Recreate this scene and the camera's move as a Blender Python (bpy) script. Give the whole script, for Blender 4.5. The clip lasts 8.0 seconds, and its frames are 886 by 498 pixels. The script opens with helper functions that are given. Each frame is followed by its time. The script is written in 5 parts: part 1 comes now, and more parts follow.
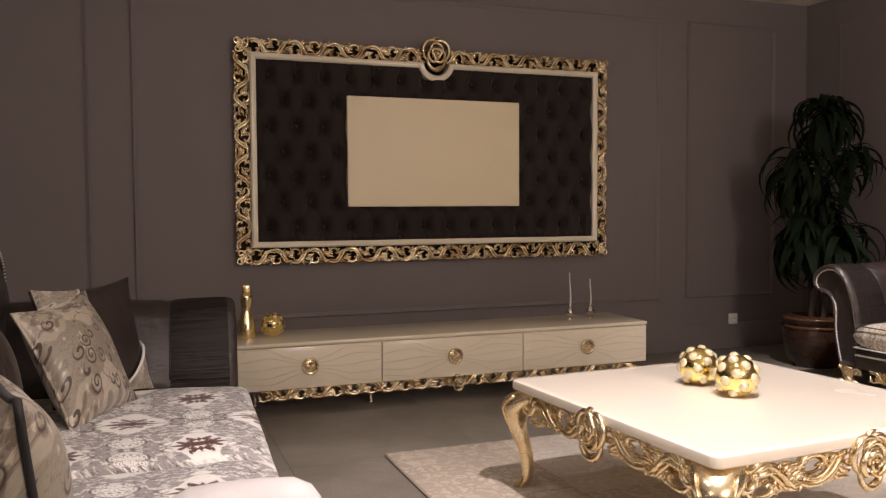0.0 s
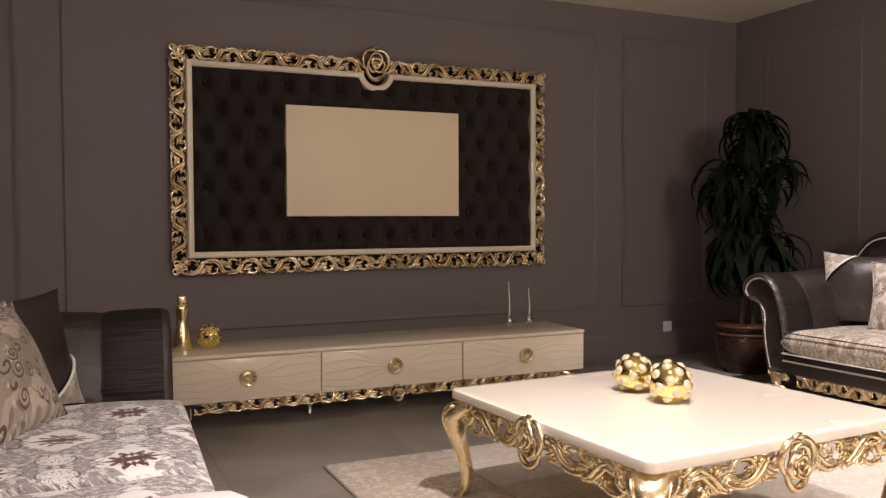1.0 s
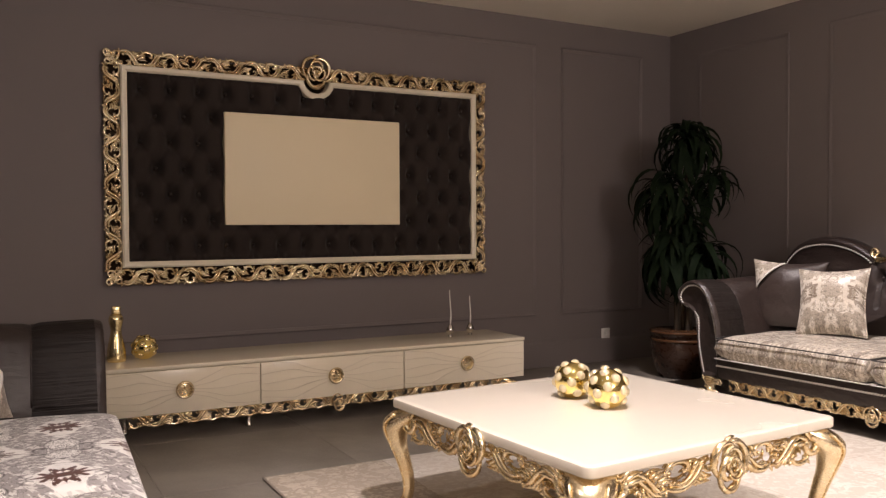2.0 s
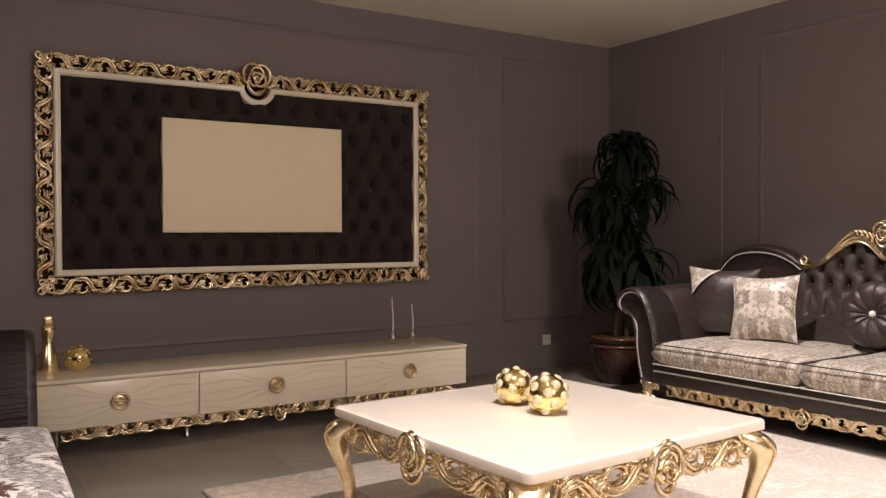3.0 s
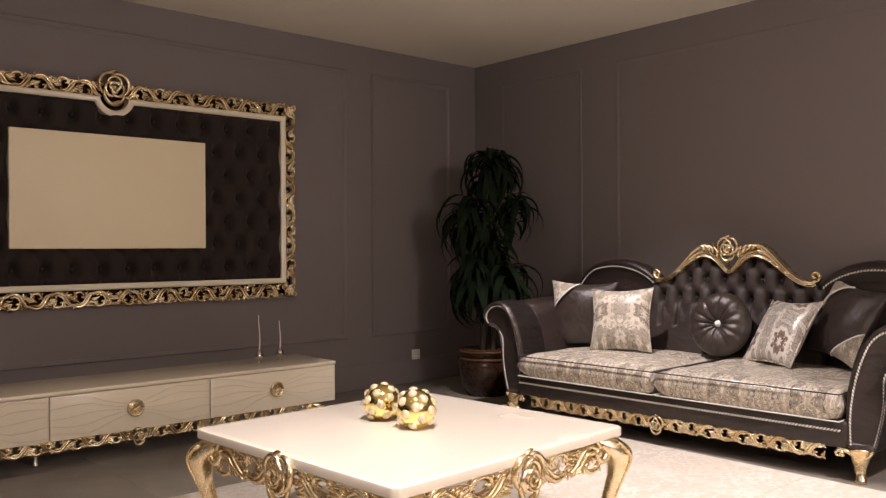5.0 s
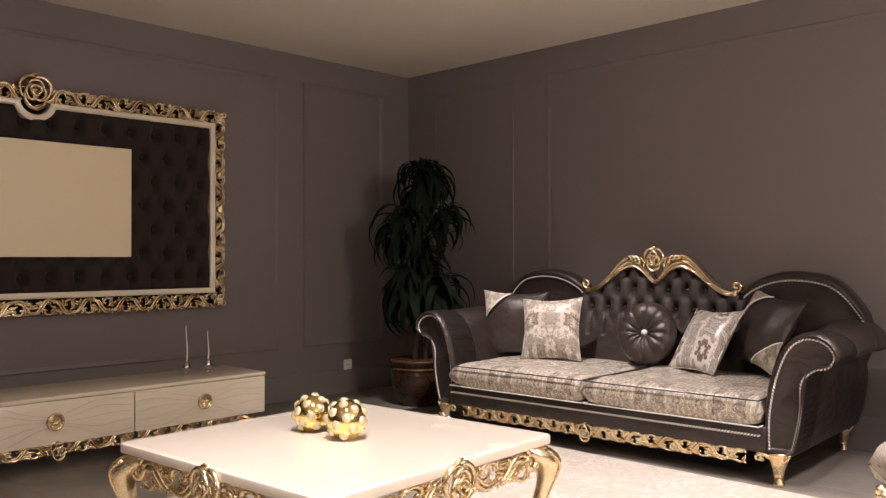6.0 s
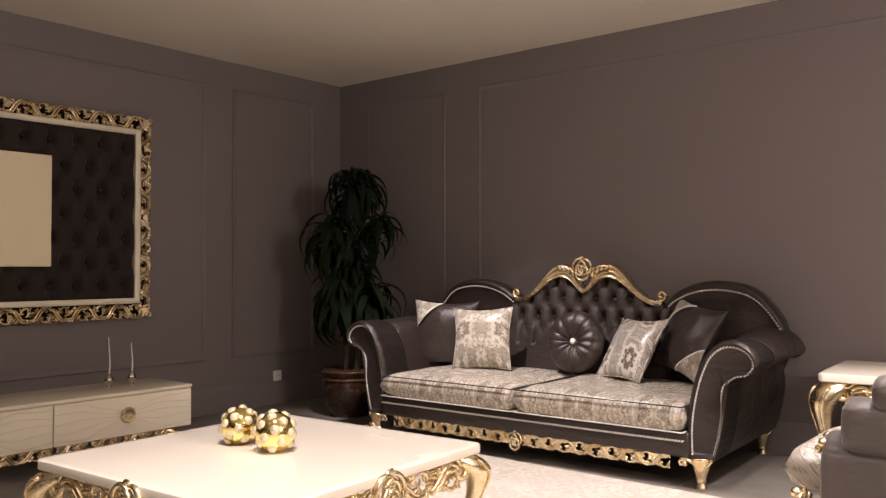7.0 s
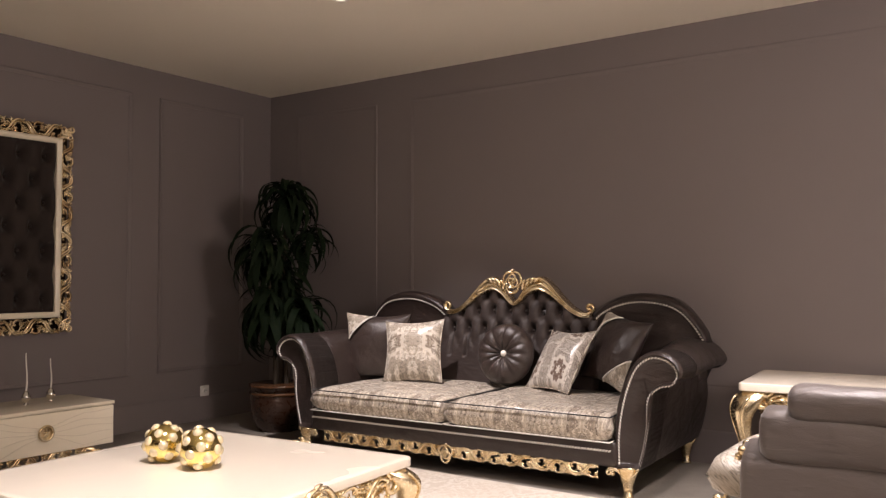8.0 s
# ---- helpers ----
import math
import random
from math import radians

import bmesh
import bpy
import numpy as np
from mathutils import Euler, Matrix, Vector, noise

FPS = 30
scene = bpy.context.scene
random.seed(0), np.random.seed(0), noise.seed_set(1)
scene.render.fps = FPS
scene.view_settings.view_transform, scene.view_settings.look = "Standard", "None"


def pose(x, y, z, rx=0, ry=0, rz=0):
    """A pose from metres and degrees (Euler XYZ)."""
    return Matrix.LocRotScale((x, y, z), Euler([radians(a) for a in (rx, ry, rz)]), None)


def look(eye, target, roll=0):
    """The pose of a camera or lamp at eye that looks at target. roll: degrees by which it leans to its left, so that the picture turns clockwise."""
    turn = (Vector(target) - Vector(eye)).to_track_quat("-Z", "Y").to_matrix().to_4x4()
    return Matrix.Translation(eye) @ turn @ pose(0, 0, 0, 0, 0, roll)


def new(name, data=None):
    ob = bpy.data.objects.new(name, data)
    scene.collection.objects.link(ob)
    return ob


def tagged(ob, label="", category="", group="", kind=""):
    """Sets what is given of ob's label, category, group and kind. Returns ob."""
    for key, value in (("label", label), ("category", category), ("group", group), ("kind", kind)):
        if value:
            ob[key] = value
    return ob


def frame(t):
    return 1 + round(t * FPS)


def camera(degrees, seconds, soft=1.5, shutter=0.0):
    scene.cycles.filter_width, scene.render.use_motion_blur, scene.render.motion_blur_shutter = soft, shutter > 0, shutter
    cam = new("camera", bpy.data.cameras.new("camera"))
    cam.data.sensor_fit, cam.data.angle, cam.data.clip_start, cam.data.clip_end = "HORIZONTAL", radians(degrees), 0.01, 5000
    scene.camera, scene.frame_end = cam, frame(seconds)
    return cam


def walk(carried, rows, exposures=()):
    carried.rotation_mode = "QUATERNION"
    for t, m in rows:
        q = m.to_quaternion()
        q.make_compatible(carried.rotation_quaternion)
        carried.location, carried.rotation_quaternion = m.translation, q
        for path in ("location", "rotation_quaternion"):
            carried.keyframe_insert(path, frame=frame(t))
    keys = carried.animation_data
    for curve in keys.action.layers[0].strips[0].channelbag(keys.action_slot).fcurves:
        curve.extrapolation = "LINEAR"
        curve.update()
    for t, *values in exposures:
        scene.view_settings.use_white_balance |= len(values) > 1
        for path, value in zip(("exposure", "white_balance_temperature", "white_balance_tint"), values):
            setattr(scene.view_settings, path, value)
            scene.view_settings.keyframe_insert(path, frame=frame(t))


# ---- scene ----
cam = camera(56.07, 8.0, soft=1.3)
PATH = [
    (0, look((0.0000, 0.0000, 1.1070), (1.0421, 2.8095, 0.9625), -0.31)),
    (0.5, look((0.0000, -0.0044, 1.1079), (1.1422, 2.7667, 0.9797), -0.22)),
    (1, look((0.0000, -0.0089, 1.1089), (1.2413, 2.7200, 0.9979), -0.21)),
    (1.5, look((0.0000, -0.0133, 1.1098), (1.3393, 2.6694, 1.0140), -0.26)),
    (3, look((0.0000, -0.0266, 1.1126), (1.6072, 2.5059, 1.0571), -0.16)),
    (3.5, look((0.0000, -0.0311, 1.1136), (1.7034, 2.4381, 1.0701), -0.26)),
    (4, look((0.0000, -0.0355, 1.1145), (1.7982, 2.3656, 1.0857), -0.18)),
    (4.5, look((0.0000, -0.0399, 1.1154), (1.8904, 2.2895, 1.0987), -0.27)),
    (6, look((0.0000, -0.0532, 1.1182), (2.1543, 2.0344, 1.1481), -0.11)),
    (6.5, look((0.0000, -0.0577, 1.1192), (2.2372, 1.9405, 1.1663), -0.03)),
    (7, look((0.0000, -0.0621, 1.1201), (2.3160, 1.8437, 1.1840), -0.06)),
    (7.5, look((0.0000, -0.0666, 1.1211), (2.3908, 1.7436, 1.2080), 0.17)),
    (8, look((0.0000, -0.0710, 1.1220), (2.4615, 1.6405, 1.2304), -0.07)),
]
walk(cam, PATH)

# ---- world and lights ----
world = bpy.data.worlds.new("world")
scene.world = world
world.use_nodes = True
world.node_tree.nodes["Background"].inputs["Color"].default_value = (0.9, 0.8, 0.7, 1)
world.node_tree.nodes["Background"].inputs["Strength"].default_value = 0.02
scene.view_settings.exposure = 0.08

ROOM_H = 2.723
WALL_N = 5.343
WALL_E = 5.125
WALL_W = -3.2
WALL_S = -3.4
# recessed ceiling spots, only the fifth seen, the rest added out of view to light the furniture: x, y, watts, cone
# degrees, tilt to the east
SPOTS = [
    (1.55, 1.75, 300, 100),
    (1.75, 3.05, 16, 104),
    (3.25, 0.38, 310, 92),
    (0.28, 2.20, 46, 84),
    (3.51, 3.08, 300, 84, 8),
    (3.85, 0.75, 180, 62),
]
# fill lamps added out of view behind and left of the camera: x, y, z, watts
FILL_GLOBES = [(1.8, -2.2, 2.15, 240), (-1.7, 0.2, 2.15, 34)]
LAMP_COLOR = (1.0, 0.858, 0.810)
SPOT_COLOR = (1.0, 0.885, 0.890)


# ---- mesh helpers ----
class Shape:
    """Vertices and faces gathered before they become one mesh."""

    def __init__(self):
        self.v, self.f = [], []

    def add(self, verts, faces, m=None):
        k = len(self.v)
        self.v += [tuple(m @ Vector(p)) if m else tuple(p) for p in verts]
        self.f += [tuple(i + k for i in f) for f in faces]
        return self

    def join(self, other, m=None):
        return self.add(other.v, other.f, m)

    def mesh(self, name, smooth=True):
        me = bpy.data.meshes.new(name)
        me.from_pydata(self.v, [], self.f)
        bm = bmesh.new()
        bm.from_mesh(me)
        bmesh.ops.recalc_face_normals(bm, faces=bm.faces)
        bm.to_mesh(me)
        bm.free()
        me.polygons.foreach_set("use_smooth", [smooth] * len(me.polygons))
        me.update()
        return me


def part(name, shape, material, parent=None, label="", m=None, smooth=True, crease=None):
    me = shape if isinstance(shape, bpy.types.Mesh) else shape.mesh(name, smooth)
    if not me.materials:
        me.materials.append(material)
    if crease:
        me.set_sharp_from_angle(angle=radians(crease))
    ob = new(name, me)
    if parent is not None:
        ob.parent = parent
    if m is not None:
        ob.matrix_basis = m
    if label:
        ob["label"] = label
    return ob


def thing(name, m, label, category, group="", kind=""):
    ob = new(name)
    ob.empty_display_size = 0.1
    ob.matrix_basis = m
    return tagged(ob, label, category, group, kind)


def rings(loops, closed=True, caps=True):
    """Loops of equal length joined into a skin."""
    s, n = Shape(), len(loops[0])
    faces = []
    for i in range(len(loops) - 1):
        for j in range(n if closed else n - 1):
            a, b = i * n + j, i * n + (j + 1) % n
            faces.append((a, b, b + n, a + n))
    if caps and closed:
        faces.append(tuple(range(n))[::-1])
        faces.append(tuple((len(loops) - 1) * n + j for j in range(n)))
    return s.add([p for l in loops for p in l], faces)


def block(x0, x1, y0, y1, z0, z1, bevel=0.004, seg=2):
    bm = bmesh.new()
    bmesh.ops.create_cube(bm, size=1)
    for v in bm.verts:
        v.co = Vector(((x0 + x1) / 2 + v.co.x * (x1 - x0), (y0 + y1) / 2 + v.co.y * (y1 - y0), (z0 + z1) / 2 + v.co.z * (z1 - z0)))
    if bevel:
        bmesh.ops.bevel(bm, geom=list(bm.edges), offset=bevel, segments=seg, affect="EDGES", profile=0.5)
    s = Shape()
    bm.verts.index_update()
    s.add([v.co[:] for v in bm.verts], [[v.index for v in f.verts] for f in bm.faces])
    bm.free()
    return s


def tube(pts, rads, n=6, deep=1.0, axis=(0, 1, 0)):
    """A tapered rod along a planar line; deep: its thickness along axis against that in the plane."""
    d, loops = Vector(axis), []
    pts = [Vector(p) for p in pts]
    for i, p in enumerate(pts):
        t = (pts[min(i + 1, len(pts) - 1)] - pts[max(i - 1, 0)]).normalized()
        side = t.cross(d)
        side = side.normalized() if side.length > 1e-6 else Vector((1, 0, 0))
        up = side.cross(t).normalized()
        r = rads[i] if isinstance(rads, (list, tuple)) else rads
        loops.append([p + side * (r * math.cos(a)) + up * (r * deep * math.sin(a)) for a in (2 * math.pi * k / n for k in range(n))])
    return rings(loops)


def lathe(profile, n=24):
    """Turned about z from (radius, height) pairs."""
    return rings([[(r * math.cos(2 * math.pi * k / n), r * math.sin(2 * math.pi * k / n), z) for k in range(n)] for r, z in profile])


def smooth_line(pts, steps=6, closed=False):
    """A rounded line through the given points."""
    p = [Vector(q) for q in pts]
    out, n = [], len(p)
    for i in range(n if closed else n - 1):
        a, b = (p[i - 1] if closed or i else p[0]), p[i]
        c, d = p[(i + 1) % n], p[(i + 2) % n] if closed else p[min(i + 2, n - 1)]
        for k in range(steps):
            t = k / steps
            out.append(0.5 * (2 * b + (c - a) * t + (2 * a - 5 * b + 4 * c - d) * t * t + (3 * b - a - 3 * c + d) * t ** 3))
    return out if closed else out + [p[-1]]


BALL_V, BALL_F = [], []


def ball_template():
    bm = bmesh.new()
    bmesh.ops.create_icosphere(bm, subdivisions=1, radius=1)
    bm.verts.index_update()
    BALL_V.extend(v.co.copy() for v in bm.verts)
    BALL_F.extend(tuple(v.index for v in f.verts) for f in bm.faces)
    bm.free()


ball_template()


def beads(line, gap, r, long=1.5, tilt=35):
    """A twisted cord: slanting grains set along a line in the xz plane."""
    s, walked, prev = Shape(), 0.0, line[0]
    for a, b in zip(line, line[1:]):
        seg = (b - a).length
        while walked < seg:
            t = (b - a).normalized()
            p = a + t * walked
            ang = math.atan2(t.z, t.x) + radians(tilt)
            m = Matrix.Translation(p) @ Matrix.Rotation(-ang, 4, "Y") @ Matrix.Diagonal((r * long, r, r, 1))
            s.add(BALL_V, BALL_F, m)
            walked += gap
        walked -= seg
    return s


def puff(w, d, h, nx=24, ny=24, p=8, q=0.35, pinch=0.0, lump=0.0, seed=0.0):
    """A stuffed cushion: w along x, d along y, h thick along z."""
    s = Shape()
    def at(u, v, side):
        k = max((1 - abs(u) ** p) * (1 - abs(v) ** p), 0) ** q
        x = u * w / 2 * (1 - pinch * (1 - v * v) * abs(u) ** 3)
        y = v * d / 2 * (1 - pinch * (1 - u * u) * abs(v) ** 3)
        z = side * h / 2 * k
        if lump:
            z += k * lump * noise.noise((x * 5 + seed, y * 5, side + seed))
        return x, y, z
    us = [math.sin((i / nx - 0.5) * math.pi) * 0.5 + (i / nx - 0.5) for i in range(nx + 1)]
    vs = [math.sin((i / ny - 0.5) * math.pi) * 0.5 + (i / ny - 0.5) for i in range(ny + 1)]
    for side in (1, -1):
        s.add([at(u, v, side) for v in vs for u in us],
              [(j * (nx + 1) + i, j * (nx + 1) + i + 1, (j + 1) * (nx + 1) + i + 1, (j + 1) * (nx + 1) + i) for j in range(ny) for i in range(nx)])
    bm = bmesh.new()
    me = bpy.data.meshes.new("tmp")
    me.from_pydata(s.v, [], s.f)
    bm.from_mesh(me)
    bmesh.ops.remove_doubles(bm, verts=bm.verts, dist=1e-5)
    bm.verts.index_update()
    out = Shape().add([v.co[:] for v in bm.verts], [[v.index for v in f.verts] for f in bm.faces])
    bm.free()
    bpy.data.meshes.remove(me)
    return out


def border(w, d, pinch, steps=8):
    """The seam line round a cushion in its xy plane."""
    out = []
    for a, b in (((-1, -1), (1, -1)), ((1, -1), (1, 1)), ((1, 1), (-1, 1)), ((-1, 1), (-1, -1))):
        for k in range(steps):
            t = k / steps
            u, v = a[0] + (b[0] - a[0]) * t, a[1] + (b[1] - a[1]) * t
            out.append(Vector((u * w / 2 * (1 - pinch * (1 - v * v) * abs(u) ** 3), v * d / 2 * (1 - pinch * (1 - u * u) * abs(v) ** 3), 0)))
    return out + [out[0]]


# ---- materials ----
class Nodes:
    def __init__(self, name):
        self.mat = bpy.data.materials.new(name)
        self.mat.use_nodes = True
        self.t = self.mat.node_tree
        self.bsdf = self.t.nodes["Principled BSDF"]

    def put(self, kind, inputs=None, operation="", data_type="", interpolation_type=""):
        n = self.t.nodes.new("ShaderNode" + kind)
        if operation:
            n.operation = operation
        if data_type:
            n.data_type = data_type
        if interpolation_type:
            n.interpolation_type = interpolation_type
        for key, value in (inputs or {}).items():
            self.link(value, n.inputs[key])
        return n

    def link(self, value, socket):
        if isinstance(value, bpy.types.NodeSocket):
            self.t.links.new(value, socket)
        else:
            socket.default_value = value

    def coords(self, kind="Object"):
        return self.put("TexCoord").outputs[kind]

    def math(self, op, a, b=0.0, c=0.0):
        return self.put("Math", {0: a, 1: b, 2: c}, operation=op).outputs[0]

    def noise(self, vec, scale, detail=3, rough=0.5, twist=0.0):
        return self.put("TexNoise", {"Vector": vec, "Scale": scale, "Detail": detail, "Roughness": rough, "Distortion": twist}).outputs["Fac"]

    def ramp(self, fac, lo, hi):
        return self.put("MapRange", {0: fac, 1: lo, 2: hi}, interpolation_type="SMOOTHSTEP").outputs[0]

    def mix(self, fac, a, b):
        n = self.put("Mix", data_type="RGBA")
        self.link(fac, n.inputs[0])
        self.link(a, n.inputs[6])
        self.link(b, n.inputs[7])
        return n.outputs[2]

    def bump(self, height, strength, distance=0.01):
        n = self.put("Bump", {"Height": height, "Strength": strength, "Distance": distance})
        self.link(n.outputs[0], self.bsdf.inputs["Normal"])

    def set(self, **values):
        names = {"color": "Base Color", "rough": "Roughness", "metal": "Metallic", "coat": "Coat Weight", "coat_rough": "Coat Roughness",
                 "sheen": "Sheen Weight", "sheen_rough": "Sheen Roughness", "ior": "IOR", "clear": "Transmission Weight", "spec": "Specular IOR Level",
                 "glow": "Emission Strength", "glow_color": "Emission Color", "aniso": "Anisotropic"}
        for key, value in values.items():
            self.link(value, self.bsdf.inputs[names[key]])
        return self.mat


def rgb(r, g, b):
    return (r, g, b, 1.0)


def painted(name, color, spread=0.06, rough=0.55, bump=0.08, grain=160):
    n = Nodes(name)
    c = n.coords()
    big, small = n.noise(c, 1.3, 4), n.noise(c, grain, 2)
    dark = tuple(v * (1 - spread) for v in color)
    lite = tuple(v * (1 + spread) for v in color)
    n.bump(small, bump, 0.002)
    r = n.math("MULTIPLY_ADD", big, 0.15, rough - 0.07)
    return n.set(color=n.mix(big, rgb(*dark), rgb(*lite)), rough=r)


def gilded(name, bright, deep, rough, amount):
    n = Nodes(name)
    c = n.coords()
    wear, grain = n.noise(c, 10, 4, 0.5), n.noise(c, 140, 3)
    col = n.mix(n.ramp(wear, 0.5 - amount, 0.5 + 0.15), rgb(*deep), rgb(*bright))
    n.bump(n.noise(c, 12, 2), 0.04, 0.004)
    return n.set(color=col, metal=1.0, rough=n.math("MULTIPLY_ADD", grain, 0.03, rough - 0.015))


def lacquer(name, color, streak=0.05, gloss=0.18):
    n = Nodes(name)
    c = n.coords()
    sp = n.put("Mapping", {"Vector": c, "Scale": (1.2, 14.0, 30.0)}).outputs[0]
    vein = n.noise(sp, 2.2, 5, 0.6, 0.6)
    cloud = n.noise(c, 2.0, 3)
    lo, hi = tuple(v * (1 - streak) for v in color), tuple(min(v * (1 + streak), 1) for v in color)
    n.bump(n.noise(c, 7, 2), 0.02, 0.01)
    return n.set(color=n.mix(n.math("ADD", n.math("MULTIPLY", vein, 0.7), n.math("MULTIPLY", cloud, 0.3)), rgb(*lo), rgb(*hi)),
                 rough=n.math("MULTIPLY_ADD", cloud, 0.12, gloss), coat=0.35, coat_rough=0.08)


def satin(name, color, rough=0.38, wrinkle=0.5, sheen=0.25, spec=0.5, ruched=False):
    n = Nodes(name)
    c = n.coords()
    fold = n.noise(n.put("Mapping", {"Vector": c, "Scale": (3.5, 3.5, 6.0)}).outputs[0], 1.6, 2, 0.5, 0.3)
    crease = n.noise(n.put("Mapping", {"Vector": c, "Scale": (14.0, 9.0, 26.0)}).outputs[0], 1.0, 3, 0.55, 0.9)
    weave, cloud = n.noise(c, 320, 2), n.noise(c, 3.5, 3)
    high = n.math("ADD", n.math("MULTIPLY_ADD", crease, 0.22, fold), n.math("MULTIPLY", weave, 0.06))
    if ruched:
        # gathers that run along y
        pleat = n.noise(n.put("Mapping", {"Vector": c, "Scale": (46.0, 2.2, 60.0)}).outputs[0], 1.0, 2, 0.5, 0.3)
        high = n.math("MULTIPLY_ADD", pleat, 0.55, high)
    n.bump(high, wrinkle, 0.02)
    col = n.mix(cloud, rgb(*(v * 0.82 for v in color)), rgb(*(v * 1.18 for v in color)))
    return n.set(color=col, rough=n.math("MULTIPLY_ADD", cloud, 0.14, rough - 0.07), sheen=sheen, sheen_rough=0.4, spec=spec)


def damask(name, ground, mid, dark, accent, cell=0.34, seed=0.0, shine=0.42, stripes=False, curls=0.0, medal=1.0, fill=0.85, net=1.0):
    """Woven figured cloth: mirrored scrollwork with medallions on a satin ground."""
    n = Nodes(name)
    x, y, z = n.put("SeparateXYZ", {0: n.coords()}).outputs
    y = n.math("SUBTRACT", y, z)
    x, y = n.math("ADD", x, 7.13 + seed), n.math("ADD", y, 5.37 + seed)
    u, v = n.math("PINGPONG", x, cell / 2), n.math("PINGPONG", y, cell * 0.62)
    uv = n.put("CombineXYZ", {0: u, 1: v, 2: seed}).outputs[0]
    wob = n.noise(uv, 7.0, 2, 0.5)
    broad = n.noise(uv, 11, 2, 0.4, 1.6)
    fine = n.noise(uv, 24, 3, 0.5, 2.2)
    leaf = n.ramp(broad, 0.50, 0.54)
    line = n.math("SUBTRACT", 1.0, n.ramp(n.math("ABSOLUTE", n.math("SUBTRACT", fine, 0.5)), 0.015, 0.05))
    # medallions where the mirror lines cross
    a = n.math("ARCTAN2", v, n.math("ADD", u, 0.0001))
    r = n.math("SQRT", n.math("ADD", n.math("MULTIPLY", u, u), n.math("MULTIPLY", v, v)))
    r = n.math("ADD", r, n.math("MULTIPLY", n.math("SINE", n.math("MULTIPLY", a, 8.0)), cell * 0.03))
    r = n.math("ADD", r, n.math("MULTIPLY", n.math("SUBTRACT", wob, 0.5), cell * 0.12))
    disc = n.math("SUBTRACT", 1.0, n.ramp(r, cell * 0.20, cell * 0.225))
    core = n.math("SUBTRACT", 1.0, n.ramp(r, cell * 0.055, cell * 0.075))
    halo = n.math("MULTIPLY", n.ramp(r, cell * 0.20, cell * 0.22), n.math("SUBTRACT", 1.0, n.ramp(r, cell * 0.29, cell * 0.32)))
    rim = n.math("SUBTRACT", 1.0, n.ramp(n.math("ABSOLUTE", n.math("SUBTRACT", broad, 0.5)), 0.012, 0.040))
    vein = n.math("SUBTRACT", 1.0, n.ramp(n.math("ABSOLUTE", n.math("SUBTRACT", n.noise(uv, 17, 1, 0.4, 3.0), 0.52)), 0.010, 0.030))
    col = n.mix(n.math("MULTIPLY", leaf, fill), rgb(*ground), rgb(*mid))
    col = n.mix(n.math("MULTIPLY", rim, 0.7), col, rgb(*mid))
    col = n.mix(n.math("MULTIPLY", vein, 0.75 * net), col, rgb(*dark))
    col = n.mix(n.math("MULTIPLY", line, 0.45 * net), col, rgb(*dark))
    col = n.mix(n.math("MULTIPLY", halo, 0.8 * medal), col, rgb(*ground))
    col = n.mix(n.math("MULTIPLY", n.math("MULTIPLY", disc, n.ramp(fine, 0.38, 0.52)), 0.85 * medal), col, rgb(*accent))
    col = n.mix(n.math("MULTIPLY", core, medal), col, rgb(*ground))
    if curls:
        flat = n.put("CombineXYZ", {0: x, 1: y, 2: 0.0}).outputs[0]
        vor = n.put("TexVoronoi", {"Vector": flat, "Scale": curls, "Randomness": 0.85})
        away = n.put("VectorMath", {0: flat, 1: vor.outputs["Position"]}, operation="SUBTRACT").outputs[0]
        ax, ay, az = n.put("SeparateXYZ", {0: away}).outputs
        ring = n.math("SINE", n.math("ADD", n.math("MULTIPLY", vor.outputs["Distance"], 26.0), n.math("ARCTAN2", ay, ax)))
        curl = n.math("MULTIPLY", n.ramp(ring, 0.15, 0.5), n.math("SUBTRACT", 1.0, n.ramp(vor.outputs["Distance"], 0.40, 0.46)))
        some = n.ramp(n.put("SeparateXYZ", {0: vor.outputs["Color"]}).outputs[0], 0.12, 0.16)
        col = n.mix(n.math("MULTIPLY", n.math("MULTIPLY", curl, some), 0.92), col, rgb(*dark))
    if stripes:
        bars = n.ramp(n.math("SINE", n.math("MULTIPLY", x, 190.0)), -0.2, 0.5)
        col = n.mix(n.math("MULTIPLY", n.math("MULTIPLY", bars, n.ramp(broad, 0.52, 0.46)), 0.65), col, rgb(*mid))
    weave = n.noise(n.coords(), 420, 2)
    slub = n.noise(n.coords(), 6, 3)
    n.bump(n.math("ADD", n.math("MULTIPLY", slub, 1.0), n.math("ADD", n.math("MULTIPLY", leaf, 0.10), n.math("MULTIPLY", weave, 0.08))), 0.35, 0.012)
    return n.set(color=col, rough=n.math("MULTIPLY_ADD", leaf, 0.22, shine), sheen=0.15)


